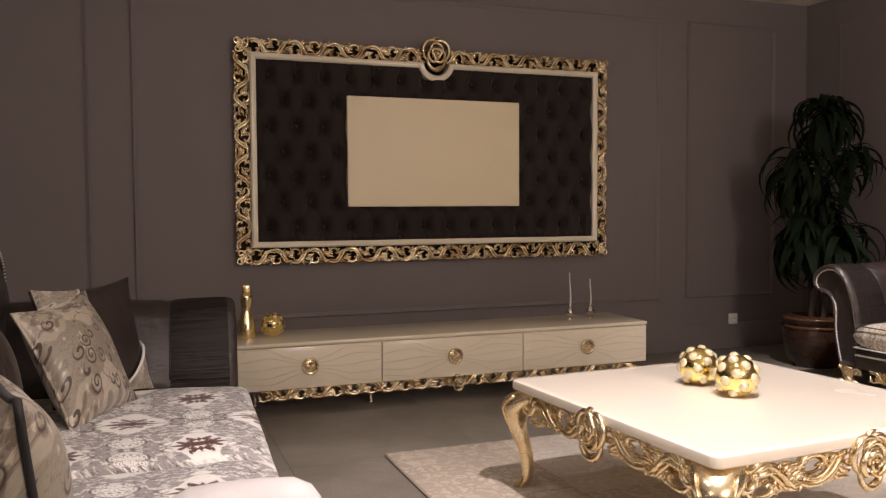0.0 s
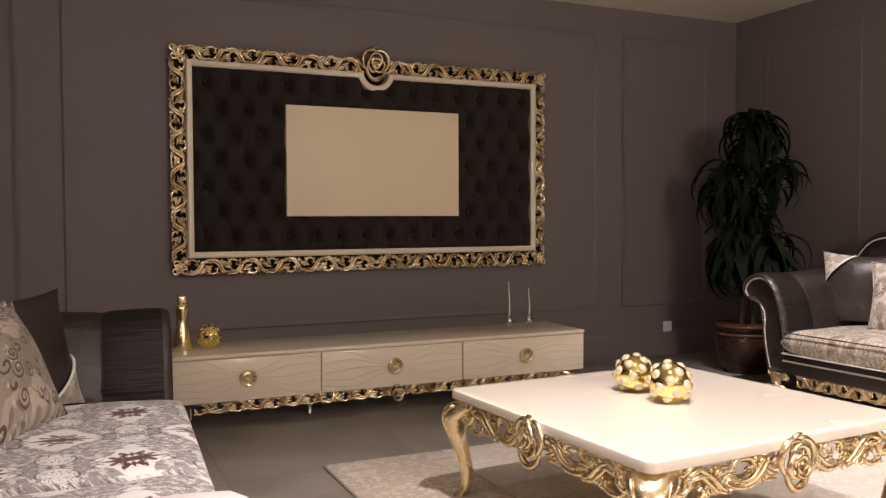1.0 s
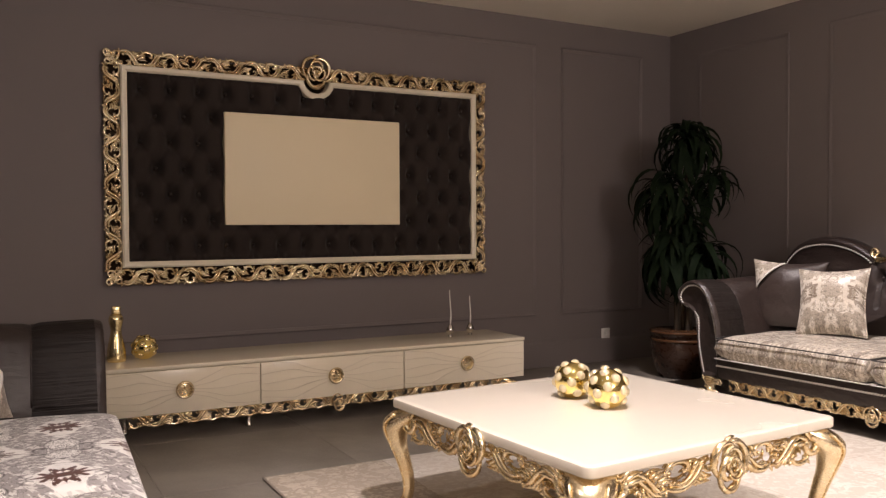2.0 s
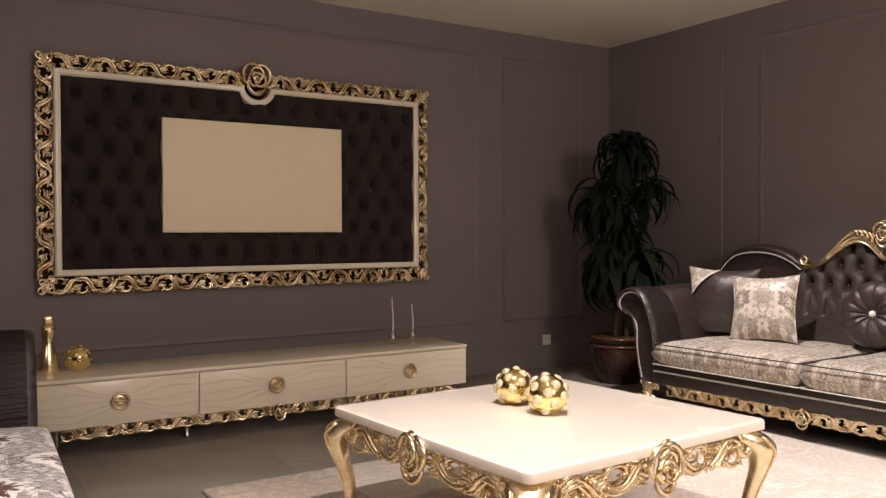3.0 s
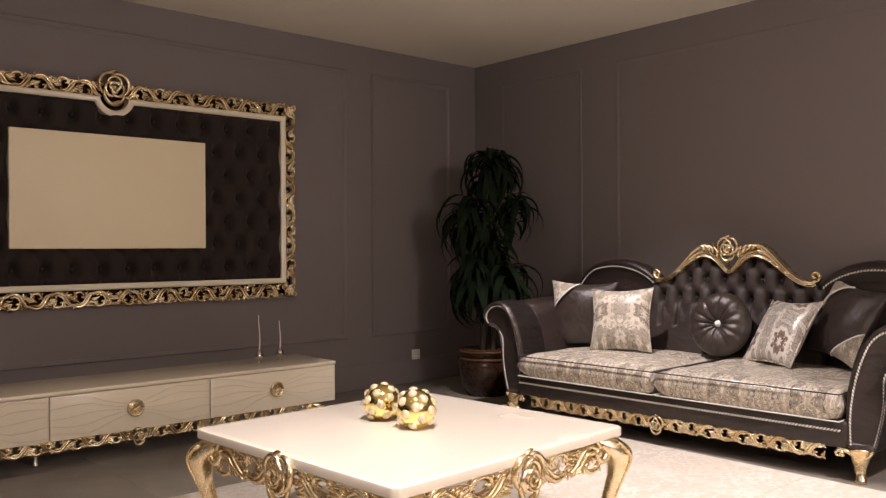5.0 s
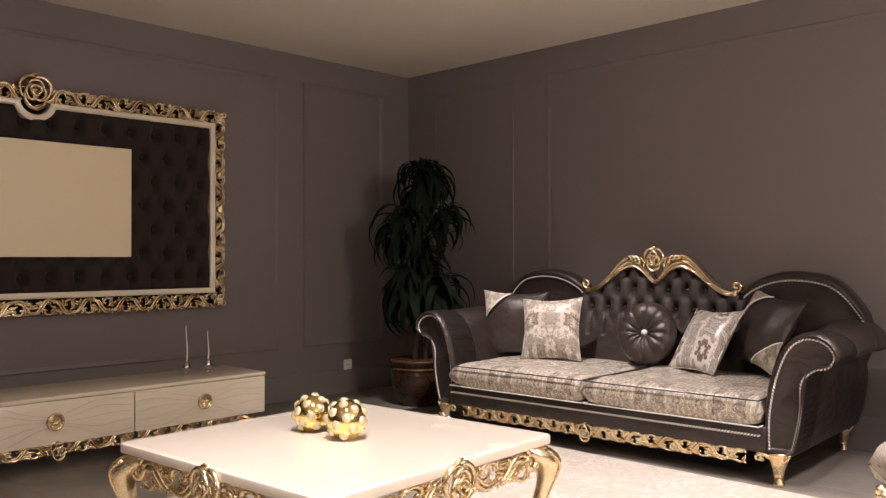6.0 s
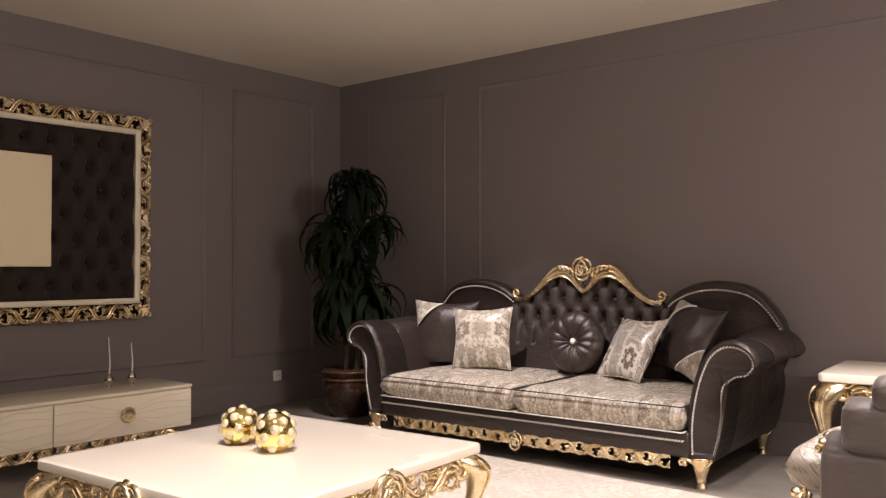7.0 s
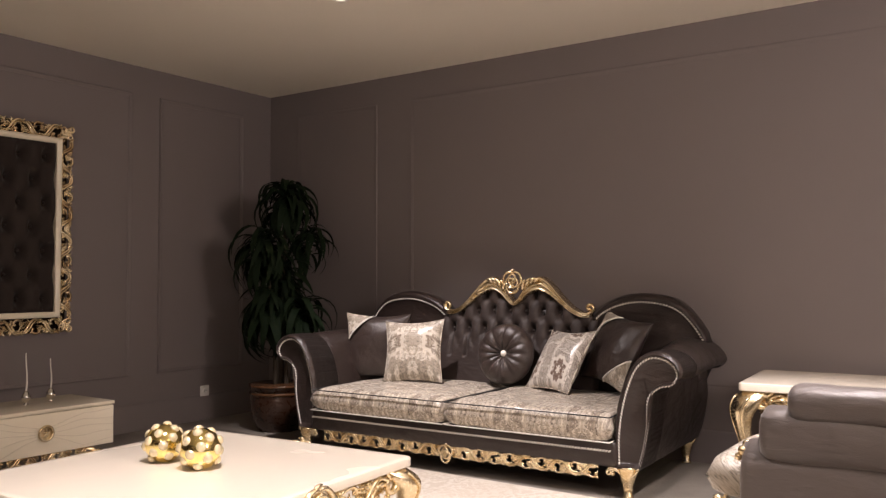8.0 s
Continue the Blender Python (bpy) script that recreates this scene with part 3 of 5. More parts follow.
def leaf_unit(L, h, flip=1, fat=1.0, lush=(), seed=0):
    """One swing of a running acanthus scroll: a ribbed stem round an oval hollow, and fans of lobes where it joins the next; x = 0 to L, about z = 0."""
    s = Shape()
    w = h * 0.092 * fat
    rnd = random.Random(seed * 7 + (1 if flip > 0 else 3))
    def rib(pts, thick, n=6):
        line = smooth_line([(x * L, -y * h, flip * z * h) for x, y, z in pts], 4)
        q = len(line) - 1
        s.join(tube(line, [thick * (0.4 + 0.7 * math.sin(math.pi * min(1.0, k / q * 1.05)) ** 0.6) for k in range(q + 1)], n, 1.0))
    rib([(-0.06, 0.02, -0.22), (0.06, 0.05, -0.38), (0.24, 0.08, -0.46), (0.44, 0.10, -0.40), (0.62, 0.12, -0.16), (0.76, 0.11, 0.12), (0.90, 0.07, 0.30), (1.05, 0.03, 0.26)], w * 1.08, 7)
    rib([(0.08, 0.07, -0.24), (0.26, 0.10, -0.30), (0.41, 0.13, -0.24), (0.53, 0.15, -0.04), (0.64, 0.14, 0.16), (0.74, 0.10, 0.32)], w * 0.75)
    rib([(0.00, 0.04, -0.04), (0.01, 0.08, 0.20), (0.10, 0.11, 0.40), (0.27, 0.12, 0.46), (0.42, 0.12, 0.38), (0.47, 0.12, 0.22), (0.41, 0.11, 0.11), (0.34, 0.12, 0.17)], w * 0.92, 7)
    s.add(BALL_V, BALL_F, Matrix.Translation((L * 0.37, -h * 0.12, flip * h * 0.16)) @ Matrix.Diagonal((h * 0.065, h * 0.065, h * 0.065, 1)))
    # fans of lobes: foot x, z, angle, length, bend
    fans = [(0.55 + 0.055 * k, -0.02 + 0.055 * k, 2.0 - 0.27 * k, 0.46 - 0.015 * k, -1.0) for k in range(6)]
    fans += [(0.60 + 0.06 * k, -0.22 + 0.065 * k, -1.55 + 0.20 * k, 0.34 + 0.035 * k, 1.15) for k in range(6)]
    fans += [(0.05, -0.40, -2.6, 0.22, 0.9), (0.20, -0.46, 0.35, 0.24, -1.2), (0.10, 0.40, 2.9, 0.26, -1.1), (0.16, -0.34, 1.7, 0.20, -1.2), (0.46, 0.34, 0.3, 0.28, 0.8)]
    # leaf tips that curl over the scroll into the hollow and past the edge
    fans += [(0.02, 0.16, 0.2, 0.24, -1.0), (0.06, 0.32, -0.3, 0.24, -0.9), (0.30, -0.40, 1.5, 0.20, 0.9), (0.46, -0.30, 2.2, 0.22, 0.9), (0.28, 0.45, 0.9, 0.18, -1.2), (0.62, -0.30, -0.6, 0.26, -0.9), (0.86, 0.30, 1.2, 0.20, -1.2)]
    for x, z, a, l, b in fans:
        l, a = l * rnd.uniform(0.8, 1.2), a + rnd.uniform(-0.22, 0.22)
        s.join(blade(x * L, flip * z * h, flip * a, l * h, flip * b * 1.2, w * rnd.uniform(0.7, 1.0), -h * rnd.uniform(0.05, 0.11), 0.45))
    for x, z, a, l, b in lush:
        s.join(blade(x * L, flip * z * h, flip * a, l * h, flip * b, w * 1.0, -h * 0.03, 0.3))
    return s


def rose(r):
    """A carved rose of interlaced petals, about the origin in the xz plane."""
    s = Shape()
    for ring, (off, rad, thick, span, dep) in enumerate(((0.30, 0.60, 0.110, 0.62, 0.10), (0.17, 0.40, 0.092, 0.66, 0.19), (0.08, 0.22, 0.070, 0.70, 0.26))):
        for k in range(3):
            a = k * 2 * math.pi / 3 + 0.5 + ring * 1.05
            cx, cz = math.cos(a) * r * off, math.sin(a) * r * off * 1.1
            pts, rads = [], []
            for q in range(19):
                t = q / 18
                b = a - span * math.pi + 2 * span * math.pi * t
                pts.append((cx + rad * r * math.cos(b) * 0.95, -r * (dep + 0.06 * math.cos(math.pi * t)), cz + rad * r * math.sin(b) * 1.06))
                rads.append(r * thick * (0.45 + 0.75 * math.sin(math.pi * t)))
            s.join(tube(pts, rads, 6, 1.2))
    s.add(BALL_V, BALL_F, Matrix.Translation((0, -r * 0.28, 0)) @ Matrix.Scale(r * 0.09, 4))
    s.add(BALL_V, BALL_F, Matrix.Translation((0, -r * 0.05, 0)) @ Matrix.Diagonal((r * 0.34, r * 0.10, r * 0.36, 1)))
    s.join(blade(-r * 0.3, r * 0.72, 0.9, r * 0.62, -1.0, r * 0.13, -r * 0.1, 0.1))
    s.join(blade(r * 0.35, -r * 0.68, 3.9, r * 0.6, -1.0, r * 0.12, -r * 0.1, 0.1))
    return s


def carving_run(x0, x1, count, h, mid_gap=0.0, fat=1.1, lush=()):
    """Scrolls that run from both ends towards the middle."""
    s = Shape()
    c = (x0 + x1) / 2
    L = (c - mid_gap - x0) / count
    for k in range(count):
        u = leaf_unit(L, h, 1 if k % 2 else -1, fat, lush, k)
        s.join(u, pose(x0 + k * L, 0, 0))
        s.join(u, pose(x1 - k * L, 0, 0) @ Matrix.Diagonal((-1, 1, 1, 1)))
    s.join(tube([(x0, h * 0.10, h * 0.40), (x1, h * 0.10, h * 0.40)], h * 0.08, 6))
    return s


# ---- television wall panel ----
def tufting(x0, x1, z0, z1, dx, dz, ox, oz, depth, nx, nz, inside=None, curve=None, low=-9.0):
    """Deep-buttoned cloth in the xz plane facing -y: diamonds dx wide and 2 dz high."""
    s = Shape()
    vs = []
    for j in range(nz + 1):
        for i in range(nx + 1):
            x, z = x0 + (x1 - x0) * i / nx, z0 + (z1 - z0) * j / nz
            u, v = (x - ox) / dx + (z - oz) / (2 * dz), (x - ox) / dx - (z - oz) / (2 * dz)
            a, b = abs(math.sin(math.pi * u)), abs(math.sin(math.pi * v))
            k = math.sqrt(a * b)
            hole = 0.0
            row = round((z - oz) / dz)
            for r in (row - 1, row, row + 1):
                bz, shift = oz + r * dz, (dx / 2 if r % 2 else 0.0)
                if bz < max(z0 + 0.02, low) or bz > z1 - 0.02:
                    continue
                bx = ox + shift + dx * round((x - ox - shift) / dx)
                ddx, ddz = (x - bx) / (0.17 * dx), (z - bz) / (0.30 * dz)
                hole = max(hole, math.exp(-(ddx * ddx + ddz * ddz)))
                last = (bz + dz > z1 - 0.02 and z > bz) or (bz - dz < max(z0 + 0.02, low) and z < bz)
                if last:
                    hole = max(hole, 0.55 * math.exp(-(ddx * 2.2) ** 2))
            if z < low:
                k = k + (0.9 - k) * min(1.0, (low - z) / (0.8 * dz))
            e = min(x - x0, x1 - x, z - z0, z1 - z)
            edge = min(1, max(e, 0) / 0.03) ** 0.5
            y = (-depth * (0.55 + 0.45 * k) + depth * 1.45 * hole) * edge
            vs.append((x, y + (curve(x, z) if curve else 0), z))
    fs = [(j * (nx + 1) + i, j * (nx + 1) + i + 1, (j + 1) * (nx + 1) + i + 1, (j + 1) * (nx + 1) + i) for j in range(nz) for i in range(nx)
          if inside is None or inside(x0 + (x1 - x0) * (i + 0.5) / nx, z0 + (z1 - z0) * (j + 0.5) / nz)]
    return s.add(vs, fs)


FX0, FX1, FZ0, FZ1 = 0.587, 3.237, 0.759, 2.175
CX, CZ = (FX0 + FX1) / 2, (FZ0 + FZ1) / 2
GW = 0.105


def tv_panel():
    top = thing("tv_wall_panel", pose(0, WALL_N, 0), "large charcoal tufted wall panel in an ornate gilt frame with a cream centre board", "wall panel")
    part("backing", block(FX0 + 0.02, FX1 - 0.02, -0.014, -0.002, FZ0 + 0.02, FZ1 - 0.02, 0.004), BRONZE, top, "dark bronze ground board")
    hx, hz = (FX1 - FX0) / 2, (FZ1 - FZ0) / 2
    # carved gilt runs, one mesh per side
    run_h = carving_run(-hx + GW * 0.9, hx - GW * 0.9, 9, GW * 0.94, 0.08, 1.0)
    part("carved_rail", run_h, ANTIQUE, top, "gilt carved top rail", pose(CX, -0.05, FZ1 - GW / 2))
    run_b = carving_run(-hx + GW * 0.9, hx - GW * 0.9, 10, GW * 0.94, 0.0, 1.0)
    part("carved_rail", run_b, ANTIQUE, top, "gilt carved bottom rail", pose(CX, -0.05, FZ0 + GW / 2, 180, 0, 180) @ Matrix.Diagonal((1, 1, 1, 1)))
    run_v = carving_run(-hz + GW * 0.9, hz - GW * 0.9, 5, GW * 0.92, 0.0, 1.0)
    part("carved_stile", run_v, ANTIQUE, top, "gilt carved side", pose(FX0 + GW / 2, -0.05, CZ, 0, -90, 0))
    part("carved_stile", run_v.mesh("carved_stile"), ANTIQUE, top, "gilt carved side", pose(FX1 - GW / 2, -0.05, CZ, 0, 90, 0))
    corner = Shape()
    corner.join(spiral(0.022, 0.024, 0.026, 0.010, -2.4, 1.2, 0.0085, 0.0065, 20, -0.02))
    corner.join(spiral(0.016, -0.030, 0.022, 0.008, 2.0, -1.2, 0.008, 0.006, 18, -0.015))
    corner.join(spiral(-0.030, 0.018, 0.022, 0.008, -0.4, 1.2, 0.008, 0.006, 18, -0.015))
    for a, l, b in ((0.79, 0.085, 0.3), (0.2, 0.075, 0.8), (1.4, 0.075, -0.8), (2.5, 0.06, -0.9), (-0.9, 0.06, 0.9), (3.6, 0.05, 0.6), (4.3, 0.05, -0.6)):
        corner.join(blade(-0.020, -0.020, a, l, b, 0.010, -0.01, 0.3))
    cm = corner.mesh("corner_leaf")
    for sx, sz in ((1, 1), (-1, 1), (-1, -1), (1, -1)):
        part("corner_leaf", cm, ANTIQUE, top, "", pose(CX + sx * (hx - 0.05), -0.055, CZ + sz * (hz - 0.05)) @ Matrix.Diagonal((sx, 1, sz, 1)))
    # cream fillet with the half-round dip under the rose
    w, x0, x1, z0, z1 = 0.040, 0.684, 3.142, 0.866, 2.081
    dip = [(CX + 0.088 * math.cos(a), z1 - 0.085 * math.sin(a)) for a in (radians(3 + 174 * k / 14) for k in range(15))]
    outer = [(x0, z0), (x1, z0), (x1, z1)] + dip + [(x0, z1)]
    dip2 = [(CX + 0.128 * math.cos(a), z1 - 0.125 * math.sin(a)) for a in (radians(18.7 + 142.6 * k / 14) for k in range(15))]
    inner = [(x0 + w, z0 + w), (x1 - w, z0 + w), (x1 - w, z1 - w)] + dip2 + [(x0 + w, z1 - w)]
    f = Shape()
    n = len(outer)
    loops = []
    for y, k in ((-0.015, 0.0), (-0.088, 0.06), (-0.096, 0.3), (-0.095, 0.7), (-0.084, 1.0), (-0.020, 1.0)):
        loops.append([(o[0] + (i[0] - o[0]) * k, y, o[1] + (i[1] - o[1]) * k) for o, i in zip(outer, inner)])
    part("cream_fillet", rings(loops, True, False), IVORY, top, "cream lacquered inner moulding", crease=40)
    def cloth_inside(x, z):
        if 1.31 < x < 2.51 and 1.14 < z < 1.82:
            return False
        return math.hypot(x - CX, z - z1) > 0.105
    part("tufted_cloth", tufting(x0 + 0.03, x1 - 0.03, z0 + 0.03, z1 - 0.03, 0.172, 0.160, 0.804 - 0.086, 1.955 - 0.16, 0.046, 240, 124, cloth_inside), VELVET, top,
         "charcoal deep-buttoned velvet", pose(0, -0.046, 0))
    button = lathe([(0.0005, 0.009), (0.006, 0.008), (0.011, 0.003), (0.012, 0.0)], 10).mesh("button")
    for row in range(7):
        z = 1.955 - row * 0.16
        for k in range(15):
            x = 0.804 + k * 0.172 + (0.086 if row % 2 else 0.0)
            if x < 3.07 and cloth_inside(x, z) and not (1.25 < x < 2.57 and 1.08 < z < 1.88):
                part("button", button, VELVET, top, "", pose(x, -0.033, z, 90, 0, 0))
    part("centre_board", block(1.294, 2.509, -0.108, -0.020, 1.124, 1.835, 0.006, 3), BOARD, top, "cream board where a screen would hang")
    part("crest_rose", rose(0.110), ANTIQUE, top, "gilt carved rose crest", pose(CX, -0.065, FZ1 - 0.035))
    return top


tv_panel()


# ---- low cabinet ----
def tv_cabinet():
    x0, x1, y0, y1, z0, z1 = 0.47, 3.004, 4.445, 4.90, 0.142, 0.397
    top = thing("tv_cabinet", pose(0, 0, 0), "long low cream lacquered cabinet with three drawers and gilt apron", "cabinet")
    part("body", block(x0, x1, y0, y1, z0, z1 - 0.022, 0.004), IVORY, top)
    part("cabinet_top", block(x0 - 0.004, x1 + 0.004, y0 - 0.02, y1, z1 - 0.021, z1, 0.006, 3), IVORY, top)
    edges = (x0, 1.277, 2.146, x1)
    ring = Shape()
    ring.join(spiral(0, 0, 0.040, 0.040, 0, 1.0, 0.0075, 0.0075, 26, -0.012))
    cross = Shape()
    for k in range(5):
        a = k * 1.2566
        cross.join(blade(0, 0, a, 0.034, 1.4, 0.006, -0.013, 0.1))
    back = lathe([(0.0005, 0.006), (0.03, 0.006), (0.037, 0.003), (0.04, 0.0)], 22)
    ring_m, cross_m, back_m = ring.mesh("ring"), cross.mesh("rosette"), back.mesh("plate")
    for k in range(3):
        a, b = edges[k] + 0.003, edges[k + 1] - 0.003
        d = part("drawer", block(a, b, y0 - 0.018, y0 - 0.001, z0 + 0.004, z1 - 0.025, 0.004, 2), IVORY, top)
        c = (a + b) / 2
        # engraved waves that gather behind the knob, their shade coloured in as darker lines
        for i in range(5):
            off = (i - 2.0) * 0.046
            pts = []
            for q in range(33):
                x = a + 0.006 + (b - a - 0.012) * q / 32
                t = abs(x - c) / ((b - a) / 2)
                g = 0.25 + 0.75 * min(1, t / 0.55) ** 1.3
                z = 0.264 + off * g + 0.010 * math.sin(5.5 * t * (1 if x > c else -1) + i * 1.3 + k) * min(1, t * 2)
                z = min(max(z, z0 + 0.012), z1 - 0.034)
                pts.append((x, y0 - 0.0182, z))
            part("wave_line", tube(pts, 0.0013, 4, 0.5), GROOVE_SHADE, d)
        h = part("handle", back_m, ANTIQUE, d, "round gilt rose handle", pose(c, y0 - 0.018, 0.264, 90, 0, 0))
        part("ring", ring_m, ANTIQUE, h, "", pose(0, 0, 0, -90, 0, 0))
        part("rosette", cross_m, ANTIQUE, h, "", pose(0, 0, 0, -90, 0, 0))
    part("apron", carving_run(x0 + 0.13, x1 - 0.13, 11, 0.070, 0.05, 1.0, LUSH), ANTIQUE, top, "gilt carved apron", pose(0, y0 + 0.0, z0 - 0.022))
    part("apron_rose", rose(0.056), ANTIQUE, top, "", pose((x0 + x1) / 2, y0 - 0.006, z0 - 0.030))
    leg = lathe([(0.018, 0.0), (0.02, 0.004), (0.016, 0.012), (0.014, 0.09), (0.02, 0.12), (0.022, 0.142)], 14).mesh("leg")
    for x in (x0 + 0.14, 1.247, 2.20, x1 - 0.14):
        for y in (4.57 if x0 + 0.2 < x < x1 - 0.2 else 4.70, 4.83):
            part("leg", leg, CHROME, top, "short turned metal leg", pose(x, y, 0))
    return top


tv_cabinet()


# ---- coffee table ----
def cabriole(h, out=0.10):
    """A gilt leg that swells at the knee; it steps outwards along +x, foot on z = 0."""
    prof = [(1.0, -0.03, 0.086), (0.93, 0.020, 0.088), (0.85, 0.056, 0.077), (0.76, 0.074, 0.057), (0.62, 0.066, 0.040), (0.45, 0.044, 0.032), (0.28, 0.028, 0.027),
            (0.14, 0.030, 0.025), (0.07, 0.046, 0.028), (0.03, 0.060, 0.031), (0.0, 0.062, 0.029)]
    loops = []
    line = smooth_line([(x, r, z * h) for z, x, r in prof], 3)
    for p in line:
        r = p.y
        loop = []
        for k in range(12):
            a = 2 * math.pi * k / 12
            wide = 1.0 if math.cos(a) > 0 else 0.75
            loop.append((p.x + r * math.cos(a) * wide, r * 0.92 * math.sin(a), p.z))
        loops.append(loop)
    s = rings(loops)
    # a raised edge down both sides of the face
    for side in (1, -1):
        s.join(tube([(p.x + p.y * 0.78, side * p.y * 0.62, p.z) for p in line[2:-4]], [0.003 + p.y * 0.035 for p in line[2:-4]], 6))
    return s


def rounded_slab(w, d, z0, z1, r, bevel=0.008):
    out = []
    for cx, cy, a0 in ((w / 2 - r, d / 2 - r, 0), (-w / 2 + r, d / 2 - r, 90), (-w / 2 + r, -d / 2 + r, 180), (w / 2 - r, -d / 2 + r, 270)):
        out += [(cx, cy, radians(a0 + 90 * k / 8)) for k in range(9)]
    loops = []
    for z, g in ((z0, 0.004), (z0 + 0.004, 0.0), (z1 - bevel, 0.0), (z1 - bevel * 0.3, bevel * 0.3), (z1, bevel), (z1, 0.03)):
        loops.append([(cx + (r - g) * math.cos(a), cy + (r - g) * math.sin(a), z) for cx, cy, a in out])
    return rings(loops)


def carved_table(name, m, w, d, h, slab, label, category, count=2, deepness=0.085):
    top = thing(name, m, label, category)
    part("tabletop", rounded_slab(w, d, h - slab, h, 0.035), CREAM, top, "cream lacquered top", crease=40)
    part("frame", block(-w / 2 + 0.06, w / 2 - 0.06, -d / 2 + 0.06, d / 2 - 0.06, h - slab - 0.022, h - slab - 0.001, 0.003), ANTIQUE, top)
    lm = cabriole(h - slab).mesh("leg")
    for sx, sy in ((1, 1), (-1, 1), (-1, -1), (1, -1)):
        part("leg", lm, GOLD, top, "gilt cabriole leg with raised edges", pose(sx * (w / 2 - 0.075), sy * (d / 2 - 0.075), 0, 0, 0, math.degrees(math.atan2(sy, sx))))
    for ang, span, off in ((0, w, d), (180, w, d), (90, d, w), (-90, d, w)):
        run = Shape()
        half = span / 2 - 0.13
        L = (half - 0.05) / count
        for k in range(count):
            u = leaf_unit(L, deepness * 1.15, 1 if k % 2 else -1, 1.1, LUSH)
            dz = -deepness * 0.62 - (0.010 if k == 0 else 0.0)
            run.join(u, pose(-half + k * L, 0, dz))
            run.join(u, pose(half - k * L, 0, dz) @ Matrix.Diagonal((-1, 1, 1, 1)))
            u2 = leaf_unit(L * 0.8, deepness * 0.7, -1 if k % 2 else 1)
            run.join(u2, pose(-half + k * L + L * 0.1, 0.014, dz + 0.012))
            run.join(u2, pose(half - k * L - L * 0.1, 0.014, dz + 0.012) @ Matrix.Diagonal((-1, 1, 1, 1)))
        for sx in (1, -1):
            end = pose(sx * (half + 0.005), 0, 0) @ Matrix.Diagonal((sx, 1, 1, 1))
            run.join(spiral(0, -0.048, 0.032, 0.028, 2.6, 0.95, 0.012, 0.009, 20, -0.014), end)
            run.join(tube(smooth_line([(0, -0.012, -0.080), (0.035, -0.012, -0.074), (0.07, -0.008, -0.05)], 4), 0.013, 7), end)
            for k in range(3):
                run.join(blade(-0.01 - 0.012 * k, -0.030 - 0.008 * k, 2.2 + 0.25 * k, 0.075, 0.8, 0.011, -0.018, 0.3), end)
        run.join(tube([(-half, 0.012, -0.006), (half, 0.012, -0.006)], 0.007, 6))
        run.join(rose(0.088 if count > 1 else 0.05), pose(0, -0.034, -0.040))
        part("apron", run, GOLD, top, "pierced gilt carved apron", pose(0, 0, h - slab, 0, 0, ang) @ pose(0, -off / 2 + 0.035, 0))
    return top


TABLE_Z = 0.435
carved_table("coffee_table", pose(1.995, 2.425, 0, 0, 0, 3.6), 1.165, 1.158, TABLE_Z, 0.036, "square cream-topped coffee table with pierced gilt apron and cabriole legs", "coffee table")
carved_table("side_table", pose(4.69, 0.805, 0, 0, 0, 4), 0.72, 0.68, 0.598, 0.040, "small cream-topped side table with gilt cabriole legs", "side table", 1, 0.06)


# ---- ornaments ----
def studded_ball(x, y, z, r, turn, label, group, studs=PEARL, flat=0.85):
    top = thing("studded_ball", pose(x, y, z, 0, 0, turn), label, "ornament", group)
    prof = [(max(r * math.sin(math.pi * k / 16), 0.0005), r - r * math.cos(math.pi * k / 16)) for k in range(17)]
    prof = [(a, max(b, r * 0.06) - r * 0.06) for a, b in prof]
    part("body", lathe(prof, 28), BRASS, top, "mirror-polished gold body")
    stud = Shape()
    bm = bmesh.new()
    bmesh.ops.create_icosphere(bm, subdivisions=2, radius=1)
    bm.verts.index_update()
    stud.add([v.co * (r * 0.26) for v in bm.verts], [[v.index for v in f.verts] for f in bm.faces])
    bm.free()
    sm = stud.mesh("stud")
    n = 26
    for k in range(n):
        zz = 1 - 2 * (k + 0.5) / n
        a = k * 2.39996
        q = math.sqrt(1 - zz * zz)
        if zz > -0.8:
            part("stud", sm, studs, top, "", pose(q * math.cos(a) * r * 0.93, q * math.sin(a) * r * 0.93, r * 0.94 + zz * r * 0.93, 0, math.degrees(math.acos(zz)), math.degrees(a)) @ Matrix.Diagonal((1, 1, flat, 1)))
    return top


studded_ball(2.005, 2.61, TABLE_Z, 0.072, 20, "gold ball ornament set with pearl studs on the coffee table", "gold balls")
studded_ball(2.005, 2.40, TABLE_Z, 0.075, 75, "gold ball ornament set with pearl studs on the coffee table", "gold balls")
studded_ball(0.72, 4.72, 0.397, 0.066, 10, "gold studded ball ornament on the low cabinet", "cabinet ornaments", SOFT_GOLD, 0.7)


def bottle(x, y, z):
    top = thing("gold_bottle", pose(x, y, z), "tall waisted gold bottle with a square stopper", "ornament", "cabinet ornaments")
    part("body", lathe([(0.0005, 0), (0.046, 0.0), (0.050, 0.012), (0.048, 0.055), (0.042, 0.09), (0.034, 0.125), (0.028, 0.155), (0.028, 0.175), (0.034, 0.20), (0.039, 0.222), (0.035, 0.24), (0.027, 0.252), (0.0005, 0.2525)], 28), SOFT_GOLD, top)
    part("stopper", block(-0.022, 0.022, -0.022, 0.022, 0.252, 0.295, 0.006), SOFT_GOLD, top, "square gold stopper")


bottle(0.575, 4.70, 0.397)


